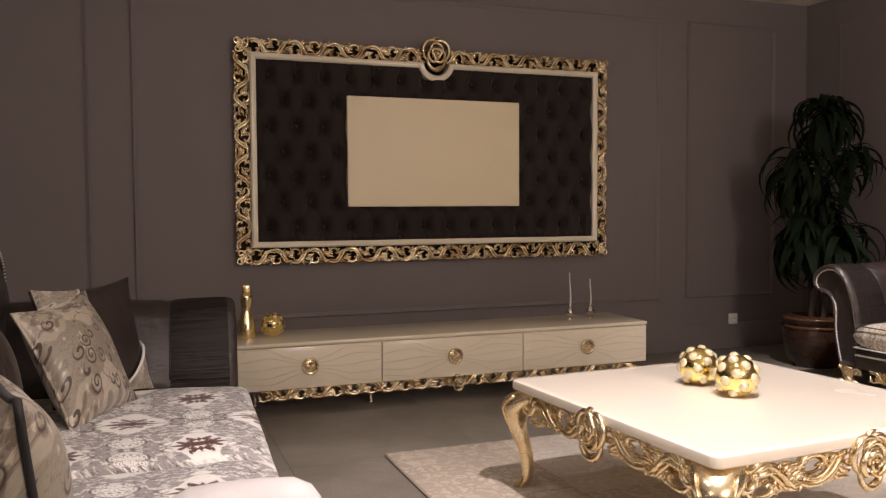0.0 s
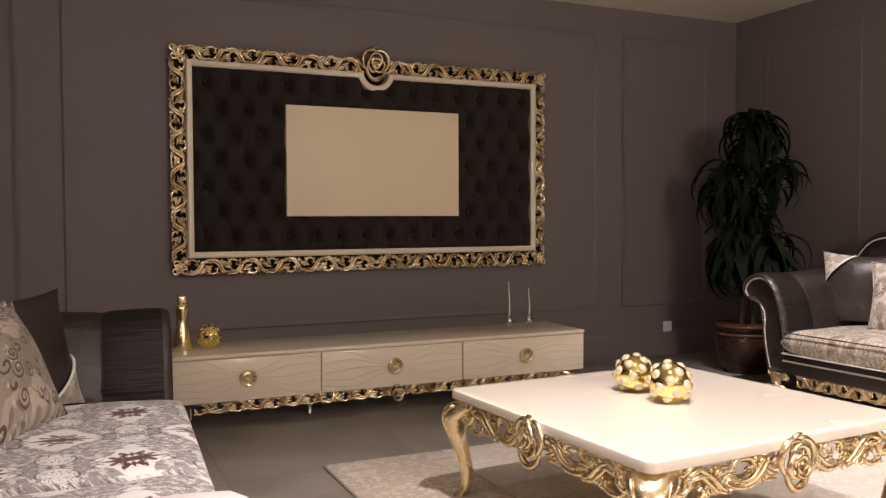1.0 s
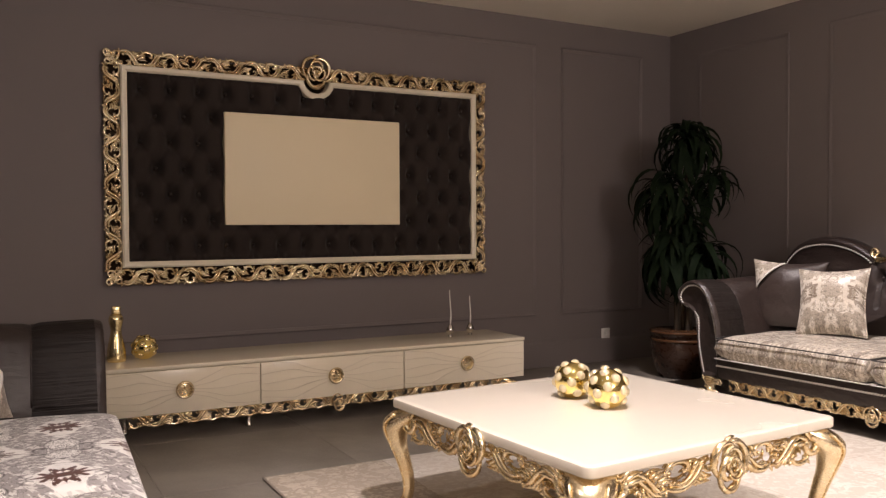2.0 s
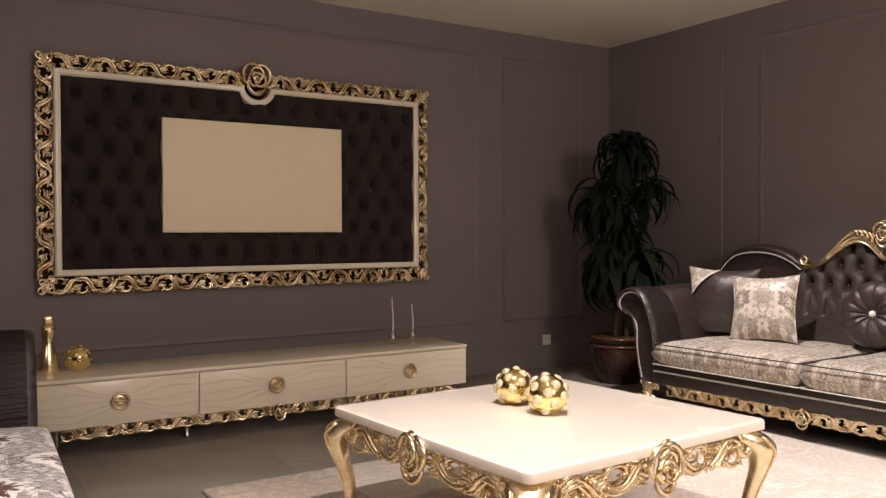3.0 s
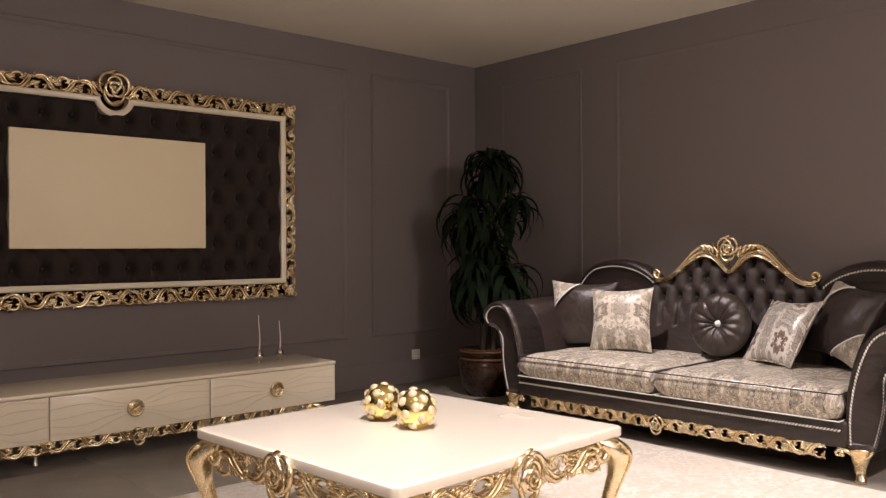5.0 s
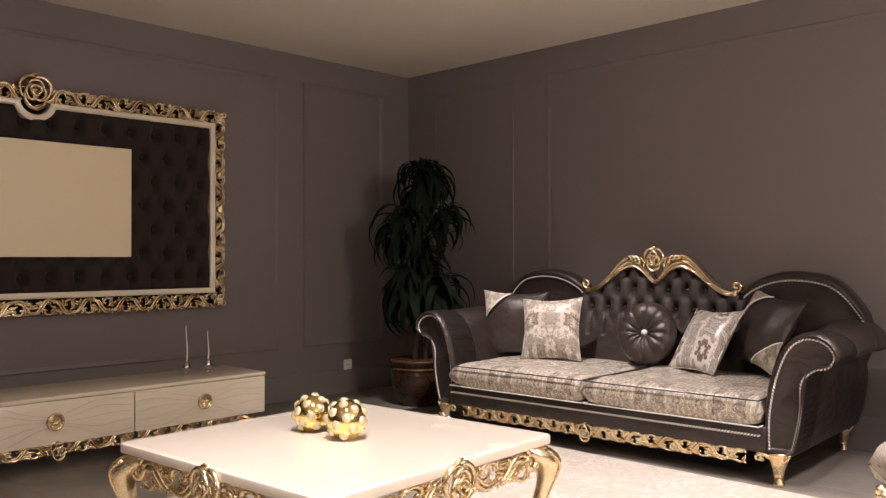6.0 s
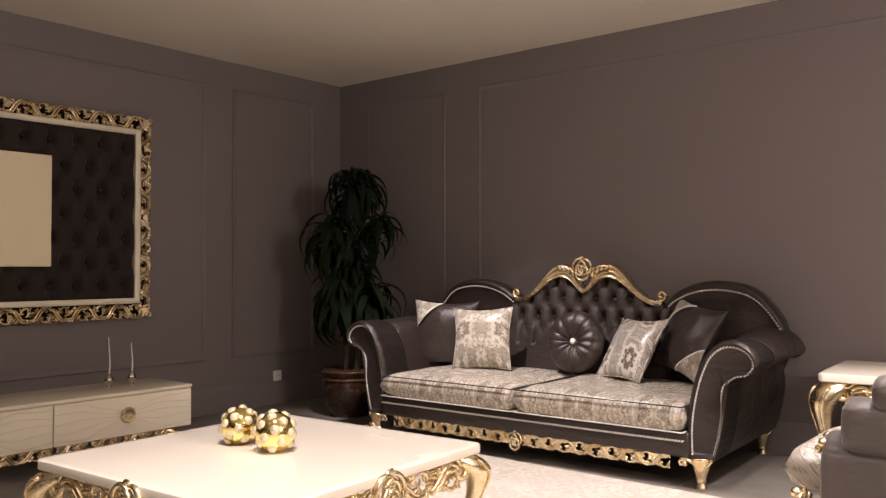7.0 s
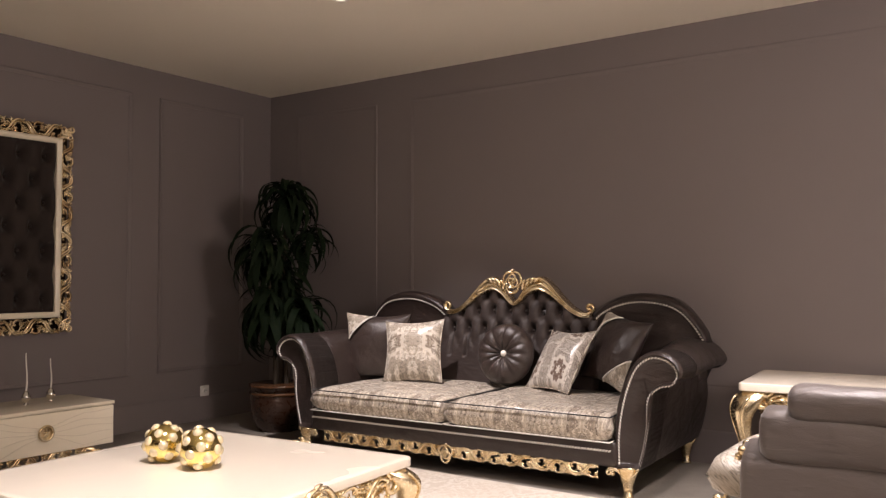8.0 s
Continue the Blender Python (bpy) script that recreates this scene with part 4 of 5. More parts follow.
def bud_vase(x, y, z, h, label):
    top = thing("bud_vase", pose(x, y, z), label, "vase", "slender vases")
    part("bulb", lathe([(0.0005, 0), (0.016, 0.0), (0.012, 0.006), (0.008, 0.012), (0.024, 0.03), (0.027, 0.046), (0.017, 0.066), (0.007, 0.08), (0.0005, 0.081)], 18), CHROME, top, "clear silvered bulb")
    pts = [(0.004 * math.sin(t * 5.0), 0, 0.075 + (h - 0.075) * t) for t in (k / 16 for k in range(17))]
    part("stem", tube(pts, [0.0055 - 0.0025 * k / 16 for k in range(17)], 8), WAXWHITE, top, "white curving stem")
    return top


bud_vase(2.60, 4.68, 0.397, 0.30, "slender white stem ornament on a silvered bulb")
bud_vase(2.76, 4.70, 0.397, 0.255, "shorter slender white stem ornament on a silvered bulb")


# ---- wall socket ----
sock = thing("wall_socket", pose(4.421, WALL_N, 0.229), "square white plastic wall socket", "socket")
part("plate", block(-0.042, 0.042, -0.011, -0.001, -0.042, 0.042, 0.004), PLASTIC, sock)
part("insert", lathe([(0.0005, 0.003), (0.017, 0.003), (0.019, 0.006), (0.021, 0.006), (0.022, 0.0)], 20), PLASTIC, sock, "", pose(0, -0.0125, 0, 90, 0, 0))
hole = lathe([(0.0005, 0.0006), (0.0025, 0.0005), (0.003, 0.0)], 8).mesh("pin_hole")
for dx in (-0.009, 0.009):
    part("pin_hole", hole, DARKHOLE, sock, "", pose(dx, -0.0165, 0, 90, 0, 0))


# ---- sofas ----
SEAT_Z = 0.43


def arm_line(flare=0.0, grow=0.0):
    """Front outline of the right arm in the xz plane, from the inner foot over the roll to the outer foot."""
    base = [(1.035, 0.155), (1.03, 0.30), (1.045, 0.46), (1.085, 0.60), (1.14, 0.695), (1.215, 0.742), (1.295, 0.735), (1.350, 0.695), (1.365, 0.645), (1.335, 0.605),
            (1.275, 0.592), (1.225, 0.555), (1.205, 0.47), (1.195, 0.36), (1.175, 0.25), (1.150, 0.155)]
    cx, cz = 1.19, 0.50
    out = []
    for x, z in base:
        k = max(0.0, (z - 0.45) / 0.3) * (1 if x > 1.1 else 0)
        dx, dz = x - cx, z - cz
        l = math.hypot(dx, dz)
        out.append((x + flare * k + grow * dx / l, 0.0, max(z + grow * dz / l, 0.15)))
    return smooth_line(out, 5)


def crown_z(x):
    """Height of the back's cloth under the crest: two humps with a dip between."""
    t = min(max((0.50 - abs(x)) / 0.33, 0.0), 1.0)
    return 0.880 + 0.172 * t * t * (3 - 2 * t) - 0.104 * math.exp(-(x / 0.088) ** 2)


def wing_z(x):
    """Height of the side backs: a hump that falls to the arm."""
    t = (x - 0.56) / 0.72
    return 0.905 + 0.13 * math.sin(math.pi * min(max(t, 0), 1) ** 0.85) ** 0.8 - 0.16 * max(0, t - 0.66) ** 2 / 0.11


def make_sofa(m, seat_cloth, label, pipe, drops=(0.0, 0.0)):
    top = thing("sofa", m, label, "sofa", "matching sofas")
    W = 1.03
    # rail
    part("base_rail", block(-W - 0.01, W + 0.01, 0.03, 1.08, 0.15, 0.285, 0.022, 3), LEATHER, top)
    line = [Vector((-W + 0.01, 0.026, 0.236)), Vector((W - 0.01, 0.026, 0.236))]
    part("cord_trim", beads(line, 0.0170, 0.0050, 2.3, 34), CORD, top, "white twisted cord trim")
    # gilt apron and feet
    part("apron", carving_run(-W + 0.10, W - 0.10, 9, 0.070, 0.05, 1.0, LUSH), GOLD, top, "gilt carved apron", pose(0, 0.045, 0.124))
    part("apron_rose", rose(0.055), GOLD, top, "", pose(0, 0.034, 0.114))
    foot = Shape()
    foot.join(tube(smooth_line([(0, 0, 0.152), (0.004, -0.006, 0.11), (0.002, 0, 0.06), (0.006, -0.008, 0.022), (0.008, -0.012, 0.0)], 4), [0.058, 0.055, 0.051, 0.046, 0.042, 0.038, 0.034, 0.031, 0.028, 0.026, 0.024, 0.024, 0.026, 0.028, 0.03, 0.03, 0.028], 10, 0.85))
    foot.join(spiral(-0.085, 0.128, 0.022, 0.005, -0.6, 1.2, 0.010, 0.006, 16, -0.03))
    foot.join(tube(smooth_line([(-0.02, -0.03, 0.13), (-0.055, -0.032, 0.148), (-0.09, -0.03, 0.150)], 4), 0.010, 6))
    foot.join(tube(smooth_line([(0.03, -0.02, 0.12), (0.052, -0.02, 0.138), (0.066, -0.02, 0.158)], 4), [0.012, 0.012, 0.011, 0.01, 0.009, 0.008, 0.008, 0.007, 0.006], 6))
    fm = foot.mesh("foot")
    for sx in (1, -1):
        part("foot", fm, GOLD, top, "gilt scrolled foot", pose(sx * 1.085, 0.06, 0) @ Matrix.Diagonal((sx, 1, 1, 1)))
        part("foot", fm, GOLD, top, "gilt scrolled foot", pose(sx * 1.085, 1.05, 0) @ Matrix.Diagonal((sx, 1, 1, 1)))
    # seat cushions with piping
    for sx in (-1, 1):
        c = part("seat_cushion", puff(1.012, 0.90, 0.165, 30, 24, 10, 0.30, 0.0, 0.012, sx), seat_cloth, top, "figured satin seat cushion", pose(sx * 0.512, 0.445, 0.350))
        for z in (0.062, -0.066) if pipe else ():
            b = [Vector((p.x * 0.992, p.y * 0.990, z)) for p in border(1.012, 0.90, 0.0, 6)]
            part("piping", tube(b, 0.0036, 6, 1.0, (0, 0, 1)), pipe if z > 0 else CORD, c)
    # arms
    for sx in (1, -1):
        mir = Matrix.Diagonal((sx, 1, 1, 1))
        drop = drops[0] if sx > 0 else drops[1]
        loops = []
        for y, fl, g, ruch in ((0.066, 0, -0.032, 0), (0.062, 0, -0.024, 0), (0.050, 0, -0.014, 0), (0.042, 0, -0.004, 0), (0.050, 0, 0.006, 0), (0.075, 0.0, 0.012, 0.2), (0.11, 0.0, 0.012, 1), (0.20, 0.005, 0.012, 1), (0.27, 0.01, 0.010, 1), (0.30, 0.008, 0.004, 0),
                               (0.33, 0.000, 0.014, 0), (0.55, -0.040, 0.032, 0), (0.80, -0.080, 0.044, 0), (1.06, -0.100, 0.046, 0), (1.10, -0.105, 0.030, 0), (1.125, -0.11, -0.01, 0)):
            line = arm_line(fl, g)
            wave = [0.0022 * ruch * math.sin(k * 1.9 + math.sin(k * 0.7 + y * 3)) for k in range(len(line))]
            loops.append([(p.x - 0.6 * q, y, p.z - (0.02 * min(1, max(0, y - 0.1)) + drop) * min(1, max(0, p.z - 0.2) / 0.4) + q) for p, q in zip(line, wave)])
        a = part("arm", Shape().join(rings(loops[9:]), mir), LEATHER, top, "rolled satin arm", crease=55)
        part("arm_front", Shape().join(rings(loops[:6]), mir), LEATHER, a, "smooth satin arm front", crease=55)
        part("arm_band", Shape().join(rings(loops[5:10], True, False), mir), RUCHED, a, "gathered satin band")
        cord = [Vector((sx * p.x, 0.056, p.z - drop * min(1, max(0, p.z - 0.2) / 0.4))) for p in arm_line(0, -0.021)]
        part("cord_trim", beads(cord, 0.0170, 0.0050, 2.3, 34), CORD, a, "white twisted cord trim")
        seam = [Vector((sx * p.x, 0.30, p.z - 0.004 - drop * min(1, max(0, p.z - 0.2) / 0.4))) for p in arm_line(0.013, 0.006)[10:58]]
        part("seam", tube(seam, 0.003, 5), LEATHER, a)
    # middle back, deep-buttoned
    part("tufted_back", tufting(-0.60, 0.60, 0.36, 1.085, 0.124, 0.125, 0.0, 0.780, 0.044, 120, 80, lambda x, z: z < crown_z(x) + 0.004,
                                lambda x, z: 0.10 * (z - 0.36) / 0.6, 0.72), TUFT, top, "deep-buttoned satin back", pose(0, 0.85, 0))
    button = lathe([(0.0005, 0.009), (0.006, 0.008), (0.010, 0.003), (0.011, 0.0)], 10).mesh("button")
    for row, count in ((0, 4), (1, 4)):
        z = 0.780 + 0.125 * row
        for k in range(-count, count + row - 1 + 1):
            x = 0.124 * (k + (0.5 if row else 0.0))
            if abs(x) < 0.56 and z < crown_z(x) - 0.02:
                part("button", button, TUFT, top, "", pose(x, 0.846 + 0.10 * (z - 0.36) / 0.6, z, 90, 0, 0))
    shell = []
    for k in range(33):
        x = -0.60 + 1.2 * k / 32
        z = crown_z(x) + 0.010
        shell.append([(x, 0.88, 0.2), (x, 0.92, 0.5), (x, 0.965, z), (x, 1.01, z), (x, 1.09, 0.2)])
    part("back_shell", rings(shell), LEATHER, top)
    # side backs
    for sx in (1, -1):
        loops, cord = [], []
        for k in range(29):
            x = 0.55 + 0.72 * k / 28
            z = wing_z(x) if k < 28 else wing_z(x) - 0.05
            y = 0.89 - 0.02 * math.sin(math.pi * k / 28)
            zm = z - 0.055
            lo, mid = sx * min(x, 1.08), sx * min(x, 1.14)
            loops.append([(lo, y + 0.02, 0.2), (mid, y + 0.01, 0.45), (sx * x, y, zm - 0.10), (sx * x, y + 0.03, zm - 0.005), (sx * x, y + 0.012, zm + 0.012), (sx * x, y + 0.02, zm + 0.038),
                          (sx * x, y + 0.06, z), (sx * x, y + 0.14, z - 0.005), (sx * x, y + 0.19, z - 0.06), (mid, y + 0.20, 0.5), (lo, y + 0.19, 0.2)])
            cord.append(Vector((sx * x, y + 0.014, zm)))
        b = part("side_back", rings(loops), LEATHER, top, "rounded satin side back")
        part("cord_trim", beads(cord[1:-1], 0.0185, 0.0050, 2.0, 38), CORD, b, "white twisted cord trim")
    # gilt crest rail: fluted, thick over the humps, scrolled at the ends
    flutes = [(0.0, 0.965), (0.0, 0.905), (0.07, 0.888), (0.17, 0.885), (0.25, 0.904), (0.34, 0.894), (0.48, 0.880), (0.60, 0.894), (0.67, 0.904), (0.76, 0.886), (0.90, 0.890), (1.0, 0.912), (1.0, 0.975)]
    loops = []
    for k in range(61):
        x = -0.535 + 1.07 * k / 60
        thick = 0.034 + 0.062 * math.exp(-((abs(x) - 0.18) / 0.15) ** 2) - 0.02 * math.exp(-(x / 0.06) ** 2)
        loops.append([(x - 0.012, y, crown_z(x) - 0.006 + thick * f) for f, y in flutes])
    rail = rings(loops)
    for sx in (1, -1):
        end = pose(sx * 0.535 - 0.012, 0.915, 0.925) @ Matrix.Diagonal((sx, 1, 1, 1))
        rail.join(spiral(0, 0.012, 0.036, 0.007, -1.9, 1.2, 0.014, 0.010, 20, 0.0, 1.6), end)
        # acanthus lobes that break over the hump beside the rose
        for k in range(4):
            x = 0.078 + k * 0.026
            foot = pose(sx * x - 0.012, 0.880, crown_z(x) + 0.040 + 0.002 * k) @ Matrix.Diagonal((sx, 1, 1, 1))
            rail.join(blade(0.0, 0.0, 1.9 - 0.25 * k, 0.082 - 0.008 * k, -1.3, 0.019, 0, 0.35), foot)
        for k in range(4):
            x = 0.20 + k * 0.05
            foot = pose(sx * x - 0.012, 0.886, crown_z(x) + 0.004) @ Matrix.Diagonal((sx, 1, 1, 1))
            rail.join(blade(0.0, 0.0, -0.5, 0.05, 0.8, 0.008, 0, 0.2), foot)
    part("crest_rail", rail, GOLD, top, "gilt carved crest rail")
    part("crest_rose", rose(0.080), GOLD, top, "gilt carved rose", pose(-0.012, 0.880, 1.105))
    return top


E_SOFA = pose(3.968, 2.69, 0, 0, 0, -88.2)
W_SOFA = pose(0.365, 2.345, 0, 0, 0, 87.0)
make_sofa(E_SOFA, SILVER, "dark satin sofa with gilt crest rail and silver figured seat cushions", SHADOWCLOTH)
make_sofa(W_SOFA, WHITE_CLOTH, "dark satin sofa with white and brown figured seat cushions", None, (0.015, 0.05))


# ---- cushions on the sofas ----
def pillow(m, size, thick, cloth, label, trim=None, corner=None, seed=0.0, fancy=False):
    """A square cushion; local z is the way it faces, y its upright."""
    top = thing("throw_pillow", m, label, "pillow", "throw pillows")
    part("cover", puff(size, size, thick, 26, 26, 2.4, 0.66, 0.11, 0.022, seed), cloth, top)
    line = border(size, size, 0.11, 10)
    if trim is not None:
        part("piping", tube(line, 0.0085 if trim is SHADOWCLOTH else 0.006, 6, 1.0, (0, 0, 1)), trim, top, "piped edge")
    for at in (corner or ()):
        # a figured triangle sewn over one corner, with a cord along its edge
        sx, sy = at
        k, h = 9, size / 2
        vs, fs = [], []
        def lift(u, v):
            kk = max((1 - abs(u) ** 2.4) * (1 - abs(v) ** 2.4), 0) ** 0.66
            return (u * h * (1 - 0.11 * (1 - v * v) * abs(u) ** 3), v * h * (1 - 0.11 * (1 - u * u) * abs(v) ** 3), thick / 2 * kk + 0.016)
        idx = {}
        for i in range(k + 1):
            for j in range(k + 1 - i):
                idx[i, j] = len(vs)
                vs.append(lift(sx * (1 - 0.85 * i / k), sy * (1 - 0.85 * j / k)))
        for i in range(k):
            for j in range(k - i):
                fs.append((idx[i, j], idx[i + 1, j], idx[i, j + 1]))
                if i + j < k - 1:
                    fs.append((idx[i + 1, j], idx[i + 1, j + 1], idx[i, j + 1]))
        part("corner_patch", Shape().add(vs, fs), SILVER_B, top, "figured satin corner")
        part("corner_cord", tube([vs[idx[i, k - i]] for i in range(k + 1)], 0.006, 6, 1.0, (0, 0, 1)), CORD, top, "pale cord")
    return top


def on_sofa(base, x, y, z, lean, turn, roll=0.0):
    """A cushion stood on a seat: lean back, turn about its upright, roll in its plane."""
    return base @ pose(x, y, z) @ pose(0, 0, 0, 0, 0, turn) @ pose(0, 0, 0, 90 - lean) @ pose(0, 0, 0, 0, 0, roll)


pillow(on_sofa(E_SOFA, -0.935, 0.60, 0.655, 10, 28, -1), 0.46, 0.15, SATIN, "dark satin cushion with a figured corner and pale cord", None, ((-1, 1),), 1.0)
pillow(on_sofa(E_SOFA, -0.60, 0.56, 0.635, 14, 14, 3), 0.42, 0.15, SILVER_B, "silver figured satin cushion", SILVER_B, None, 2.0)
pillow(on_sofa(E_SOFA, 0.415, 0.70, 0.615, 33, -28, 2.4), 0.43, 0.15, ROSE_CLOTH, "silver figured satin cushion with a brown rosette", SILVER_B, None, 3.0)
pillow(on_sofa(E_SOFA, 0.755, 0.76, 0.69, 24, -30, -8), 0.45, 0.15, SATIN, "dark satin cushion with figured corners", None, ((-1, 1), (1, -1)), 4.0)


def round_pillow(m):
    top = thing("round_pillow", m, "round pleated dark satin cushion with a crystal button", "pillow", "throw pillows")
    loops, n = [], 96
    R, H = 0.200, 0.074
    # deep folds drawn in by the button, no two alike
    folds = [(k + 0.22 * math.sin(k * 5.3)) * 2 * math.pi / 12 for k in range(12)]
    for r, z in ((0.02, 0.10), (0.06, 0.30), (0.14, 0.58), (0.26, 0.82), (0.42, 0.97), (0.60, 1.0), (0.76, 0.88), (0.88, 0.66), (0.96, 0.34), (1.0, 0.0), (0.96, -0.34), (0.8, -0.8), (0.4, -1.0), (0.03, -1.0)):
        loop = []
        for k in range(n):
            a = 2 * math.pi * k / n
            near = min(abs((a - f + math.pi) % (2 * math.pi) - math.pi) for f in folds)
            dip = math.exp(-(near / 0.075) ** 2) * (0.020 - 0.016 * r) * (1 if z > 0 else 0) * min(1, r * 8)
            fine = 0.0025 * math.sin(a * 31 + 3 * r) * (1 - r) * (1 if z > 0 else 0)
            loop.append((R * r * math.cos(a), R * r * math.sin(a), H * z - dip + fine))
        loops.append(loop)
    part("cover", rings(loops), SATIN, top)
    part("button", lathe([(0.0005, 0.030), (0.010, 0.027), (0.018, 0.020), (0.024, 0.010), (0.024, 0.0)], 9), CRYSTAL, top, "crystal button", pose(0, 0, 0.020))


round_pillow(on_sofa(E_SOFA, 0.02, 0.72, 0.635, 12, 0))
pillow(on_sofa(W_SOFA, 0.63, 0.58, 0.61, 24, -24, 4), 0.43, 0.17, GOLD_CLOTH, "beige and gold figured satin cushion", GOLD_CLOTH, None, 5.0)
pillow(on_sofa(W_SOFA, 0.87, 0.56, 0.63, 12, -44, 2), 0.44, 0.15, LEATHER, "dark satin cushion with a figured corner", None, ((-1, 1), (1, -1)), 6.0)
pillow(on_sofa(W_SOFA, 0.08, 0.76, 0.65, 18, -4, 0), 0.44, 0.15, LEATHER, "dark satin cushion against the sofa back", None, None, 7.0)
pillow(on_sofa(W_SOFA, -0.68, 0.545, 0.615, 8, 19, 2), 0.385, 0.16, GOLD_CLOTH, "beige figured satin cushion with black piping", SHADOWCLOTH, None, 8.0)


def bolster(m):
    top = thing("bolster_cushion", m, "plain pale satin bolster cushion lying on the sofa seat", "pillow", "throw pillows")
    prof = [(0.0005, -0.155), (0.03, -0.152), (0.055, -0.135), (0.072, -0.10), (0.076, -0.04), (0.076, 0.04), (0.072, 0.10), (0.055, 0.135), (0.03, 0.152), (0.0005, 0.155)]
    part("cover", lathe(prof, 28), PALE, top)
    part("button", lathe([(0.0005, 0.163), (0.008, 0.162), (0.012, 0.156), (0.012, 0.152)], 12), PALE, top)


bolster(W_SOFA @ pose(-0.72, 0.14, SEAT_Z + 0.073, 90, 0, 0))


# ---- armchair ----
def armchair(m):
    """Faces +y; its west arm shows. Local origin on the floor under the west arm's front."""
    top = thing("armchair", m, "dark satin armchair with banded rolled arms, gilt front and figured seat", "armchair")
    def band(x0, x1, front, back, z0, z1, r):
        loops = []
        steps = [(0.0, 0.66), (0.005, 0.80), (0.014, 0.91), (0.032, 0.975), (0.07, 1.0)] + [(0.07 + (front - back - 0.07) * k / 10, 1.0) for k in range(1, 11)]
        for d, g in steps:
            y = front - d
            pts = []
            for i in range(20):
                a = 2 * math.pi * i / 20
                cx, cz = math.cos(a), math.sin(a)
                ex, ez = abs(cx) ** 0.78 * (1 if cx > 0 else -1), abs(cz) ** 0.62 * (1 if cz > 0 else -1)
                lump = 0.008 * noise.noise((y * 4, i * 0.45, z0 * 9)) + (0.004 * math.sin(i * 2.6 + z0 * 40) * max(0, 1 - d / 0.12))
                pts.append(((x0 + x1) / 2 + ((x1 - x0) / 2 + lump) * ex * g, y, (z0 + z1) / 2 + ((z1 - z0) / 2 + lump) * ez * g))
            loops.append(pts)
        return rings(loops)
    for x, o in ((0.0, 0.0), (0.72, -0.26)):
        a = part("arm", band(x + 0.01, x + 0.17, o, -0.85, 0.12, 0.575, 0.03), TAUPE, top, "satin arm panel")
        part("arm_band", band(x - 0.010, x + 0.19, o - 0.07, -0.88, 0.495, 0.685, 0.05), TAUPE, a)
        part("arm_roll", band(x - 0.012, x + 0.182, o - 0.165, -0.90, 0.640, 0.770, 0.06), TAUPE, a)
    part("seat_cushion", puff(0.62, 0.86, 0.17, 20, 20, 8, 0.32), SILVER_B, top, "pale figured seat cushion", pose(0.42, -0.285, 0.41))
    part("back", band(0.05, 0.85, -0.62, -0.95, 0.15, 1.02, 0.1), TAUPE, top)
    part("base_rail", block(0.05, 0.83, -0.85, 0.02, 0.15, 0.31, 0.02), TAUPE, top)
    # carved gilt arm front
    g = Shape()
    g.join(tube(smooth_line([(0.08, 0.02, 0.14), (0.05, 0.03, 0.22), (0.05, 0.05, 0.30), (0.03, 0.075, 0.345)], 4), [0.034, 0.033, 0.032, 0.03, 0.028, 0.026, 0.025, 0.024, 0.023, 0.022, 0.021, 0.02, 0.02], 8))
    for q in ((0.035, 0.075, 0.35, 0.022), (0.06, 0.045, 0.34, 0.018)):
        g.add(BALL_V, BALL_F, Matrix.Translation(q[:3]) @ Matrix.Scale(q[3], 4))
    knob = Shape()
    for q in ((0.060, -0.008, 0.525, 0.021), (0.085, -0.014, 0.545, 0.018), (0.060, 0.008, 0.503, 0.016)):
        knob.add(BALL_V, BALL_F, Matrix.Translation(q[:3]) @ Matrix.Scale(q[3], 4))
    km = knob.mesh("arm_knob")
    g.join(blade(0.05, 0.33, 1.9, 0.07, 0.9, 0.013, 0.05, 0.3))
    gm = g.mesh("arm_carving")
    for x in (0.0, 0.72):
        part("arm_carving", gm, GOLD, top, "gilt carved arm front", pose(x, 0, 0))
        part("arm_knob", km, GOLD, top, "gilt beaded arm knob", pose(x, 0 if x == 0 else -0.26, 0))
    part("apron", carving_run(0.12, 0.76, 1, 0.075, 0.05), GOLD, top, "gilt carved apron", pose(0, 0.05, 0.12, 0, 0, 0))
    leg = lathe([(0.02, 0.0), (0.024, 0.01), (0.02, 0.05), (0.034, 0.12), (0.036, 0.15)], 12).mesh("leg")
    for x in (0.10, 0.80):
        for y in (-0.02, -0.82):
            part("leg", leg, GOLD, top, "gilt turned leg", pose(x, y, 0))


armchair(pose(2.93, 0.745, 0, 0, 0, 0))


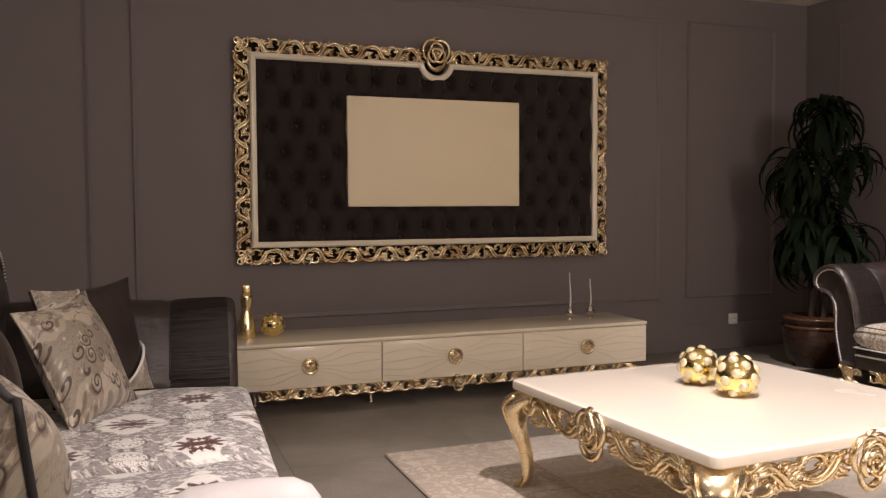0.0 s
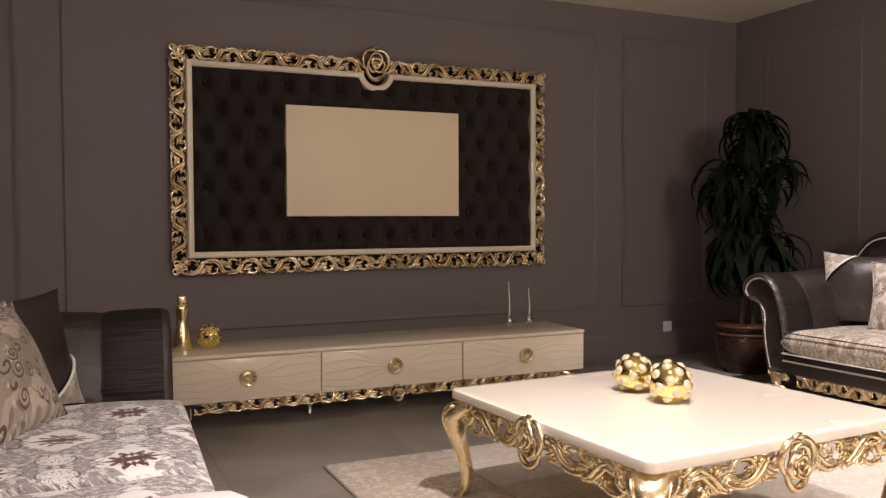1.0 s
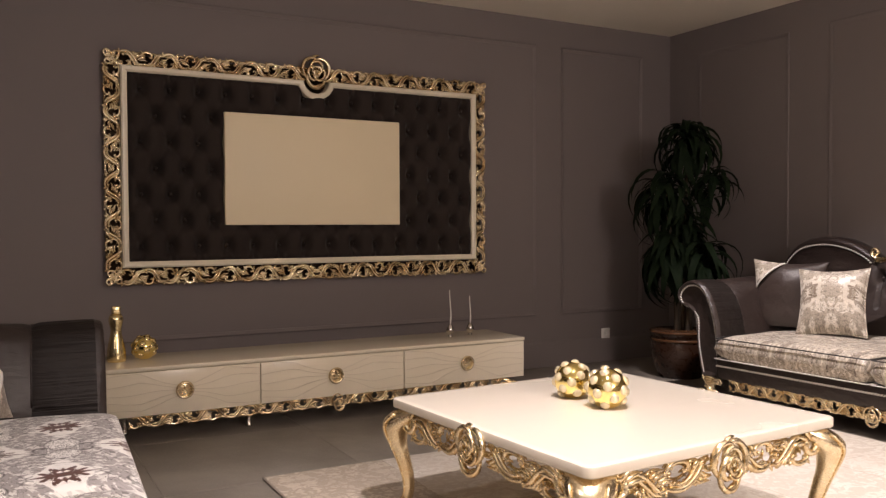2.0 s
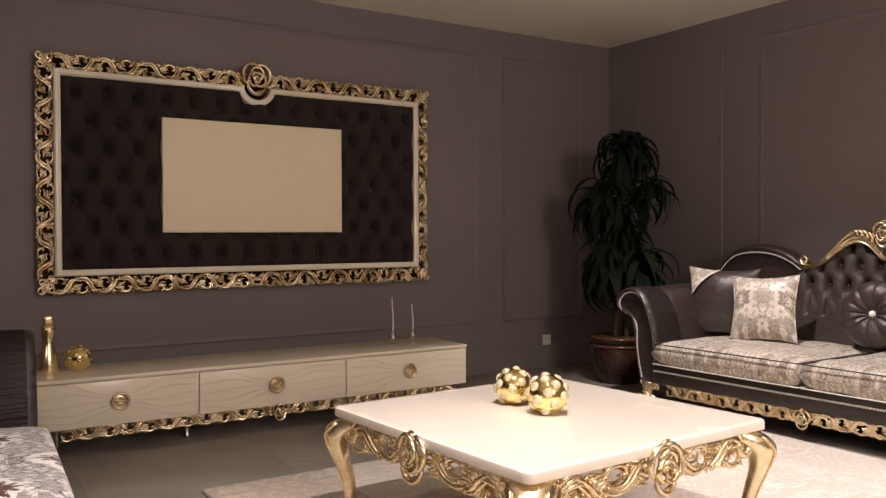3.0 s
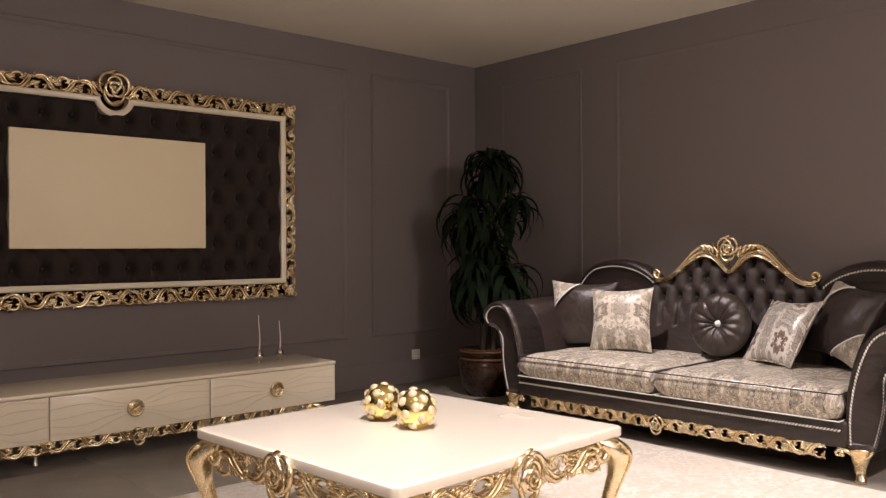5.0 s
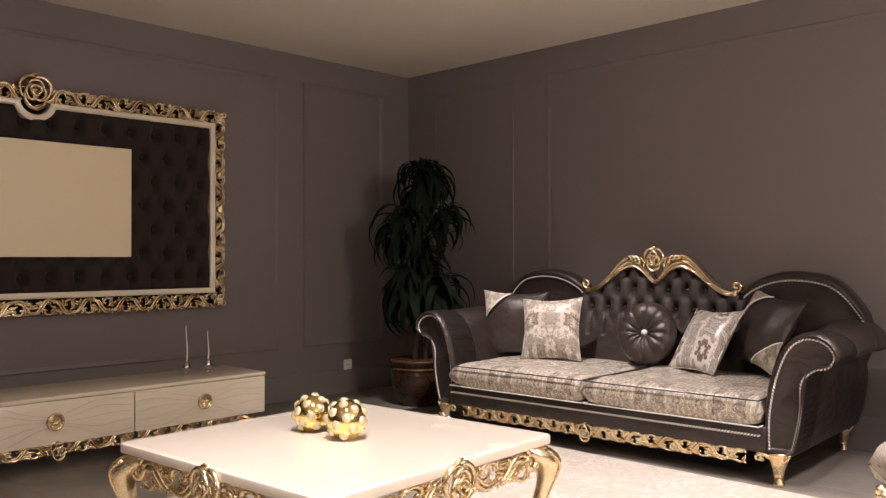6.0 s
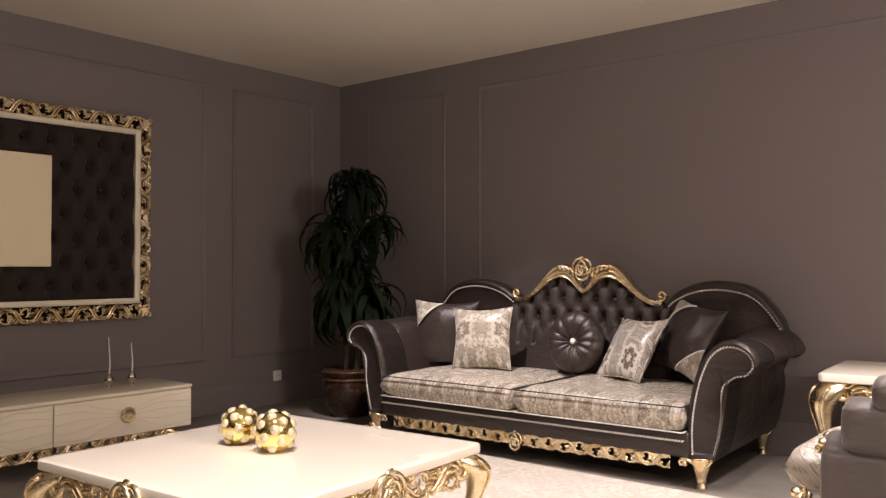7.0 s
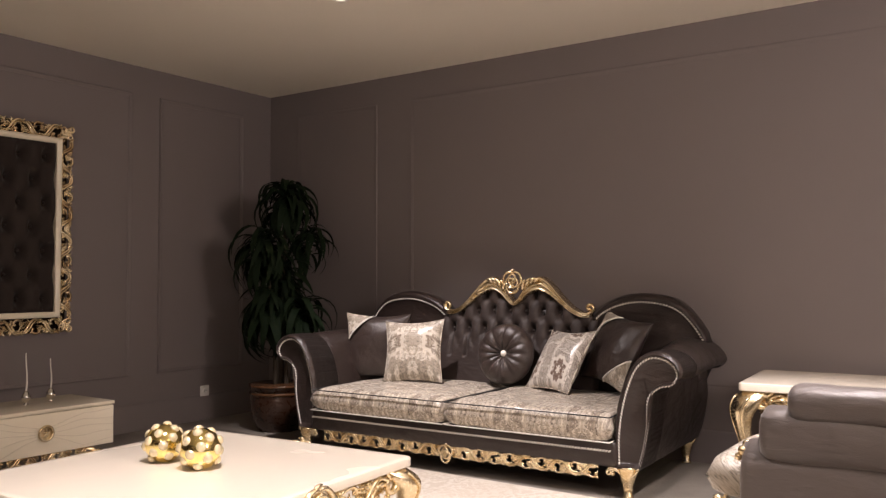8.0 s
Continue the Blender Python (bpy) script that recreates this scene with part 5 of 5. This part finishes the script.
# ---- plant ----
def plant(m):
    top = thing("potted_plant", m, "tall dark green tiered leafy plant in a brown glazed pot", "plant")
    pot = part("pot", lathe([(0.0005, 0), (0.155, 0.0), (0.165, 0.01), (0.195, 0.08), (0.215, 0.18), (0.218, 0.27), (0.205, 0.285), (0.208, 0.30), (0.222, 0.315), (0.222, 0.34), (0.205, 0.345), (0.198, 0.30), (0.0005, 0.30)], 36), POT, top, "brown glazed clay pot")
    part("pot_band", lathe([(0.2195, 0.268), (0.225, 0.272), (0.225, 0.284), (0.2195, 0.288)], 36), POTBAND, pot)
    part("pot_band", lathe([(0.2225, 0.325), (0.2285, 0.33), (0.2285, 0.341), (0.2225, 0.344)], 36), POTBAND, pot)
    part("soil", lathe([(0.0005, 0.318), (0.19, 0.315), (0.20, 0.302)], 20), SOIL, top)
    rnd = random.Random(5)
    # long strap leaves that arch over and hang
    meshes = []
    for w, l, droop in ((0.020, 0.44, 2.9), (0.024, 0.52, 3.1), (0.018, 0.36, 2.6), (0.026, 0.40, 2.2)):
        vs, fs = [], []
        p, a = Vector((0, 0, 0)), 0.75
        n = 9
        for k in range(n + 1):
            t = k / n
            ww = w * (0.35 + 2.4 * t ** 0.7 * (1 - t)) * (1 - t ** 6)
            vs += [(p.x, -ww, p.z + ww * 0.35), (p.x, 0.004 * math.sin(t * 7), p.z), (p.x, ww, p.z + ww * 0.35)]
            p += Vector((math.cos(a), 0, math.sin(a))) * (l / n)
            a -= droop / n * (1.5 - 0.9 * t)
        for k in range(n):
            b = k * 3
            fs += [(b, b + 1, b + 4, b + 3), (b + 1, b + 2, b + 5, b + 4)]
        meshes.append(Shape().add(vs, fs).mesh("leaf"))
    # crowns, each at the head of its cane: x, y, height, leaves, size
    crowns = [(0.04, 0.02, 1.71, 110, 0.95), (-0.11, -0.05, 1.32, 115, 1.0), (0.20, 0.05, 1.40, 60, 0.78), (-0.06, 0.0, 0.90, 115, 1.1), (0.16, -0.04, 0.84, 60, 1.0), (0.0, 0.06, 1.10, 60, 0.9)]
    for cx, cy, h, count, size in crowns:
        pts = smooth_line([(cx * 0.3, cy * 0.5, 0.30), (cx * 0.35, cy * 0.6, 0.3 + (h - 0.3) * 0.4), (cx * 0.75, cy, 0.3 + (h - 0.3) * 0.78), (cx, cy, h + 0.06)], 4)
        part("stem", tube(pts, [0.020 - 0.0007 * k for k in range(len(pts))], 7, 1.0, (0.3, 1, 0.1)), BARK, top)
        for k in range(count):
            up = rnd.random()
            m2 = pose(cx + rnd.uniform(-0.035, 0.035), cy + rnd.uniform(-0.035, 0.035), h - 0.10 + 0.17 * up, rnd.uniform(-22, 22), 30 - 60 * up + rnd.uniform(-12, 12), k * 137.5 + rnd.uniform(-25, 25))
            part("leaf", meshes[k % 4], LEAF, top, "", m2 @ Matrix.Scale(size * rnd.uniform(0.6, 1.1), 4))


plant(pose(4.46, 4.525, 0, 0, 0, -48))


# ---- rug: a patchwork of overdyed pieces ----
RX0, RX1, RY0, RY1 = 1.03, 3.96, 0.95, 3.555
rug = thing("rug", pose((RX0 + RX1) / 2, (RY0 + RY1) / 2, 0), "pale beige patchwork rug with worn oriental figures", "rug")
part("binding", rounded_slab(RX1 - RX0, RY1 - RY0, 0.003, 0.0085, 0.01, 0.002), EDGE, rug, "thin bound edge")
rr = random.Random(11)
xs, ys = [RX0 + 0.006], []
while xs[-1] < RX1 - 0.35:
    xs.append(xs[-1] + rr.uniform(0.48, 0.66))
xs[-1] = RX1 - 0.006
for a, b in zip(xs, xs[1:]):
    y = RY1 - 0.006
    while y > RY0 + 0.01:
        y2 = y - rr.uniform(0.5, 0.85)
        if y2 < RY0 + 0.35:
            y2 = RY0 + 0.006
        cx, cy = (a + b) / 2 - (RX0 + RX1) / 2, (y + y2) / 2 - (RY0 + RY1) / 2
        part("patch", block(-(b - a) / 2 + 0.001, (b - a) / 2 - 0.001, -(y - y2) / 2 + 0.001, (y - y2) / 2 - 0.001, 0.0087, 0.0115, 0.0012, 1), RUG, rug, "", pose(cx, cy, 0), smooth=False)
        y = y2

# ---- floor of large stone tiles ----
floor = structure("floor", block(WALL_W - T, WALL_E + T, WALL_S - T, WALL_N + T, -0.10, -0.004, 0), GROUT, "large grey stone floor tiles with thin joints", "floor")
TILE = 0.90
tile_mesh = block(-TILE / 2 + 0.0008, TILE / 2 - 0.0008, -TILE / 2 + 0.0008, TILE / 2 - 0.0008, -0.012, 0.0, 0.0008, 1).mesh("tile", False)
ny = 0
y = WALL_N - TILE / 2 - 0.02
while y > WALL_S - TILE / 2:
    x = WALL_E - TILE / 2 - 0.02
    while x > WALL_W - TILE / 2:
        part("tile", tile_mesh, STONE, floor, "", pose(x, y, 0))
        x -= TILE
    y -= TILE
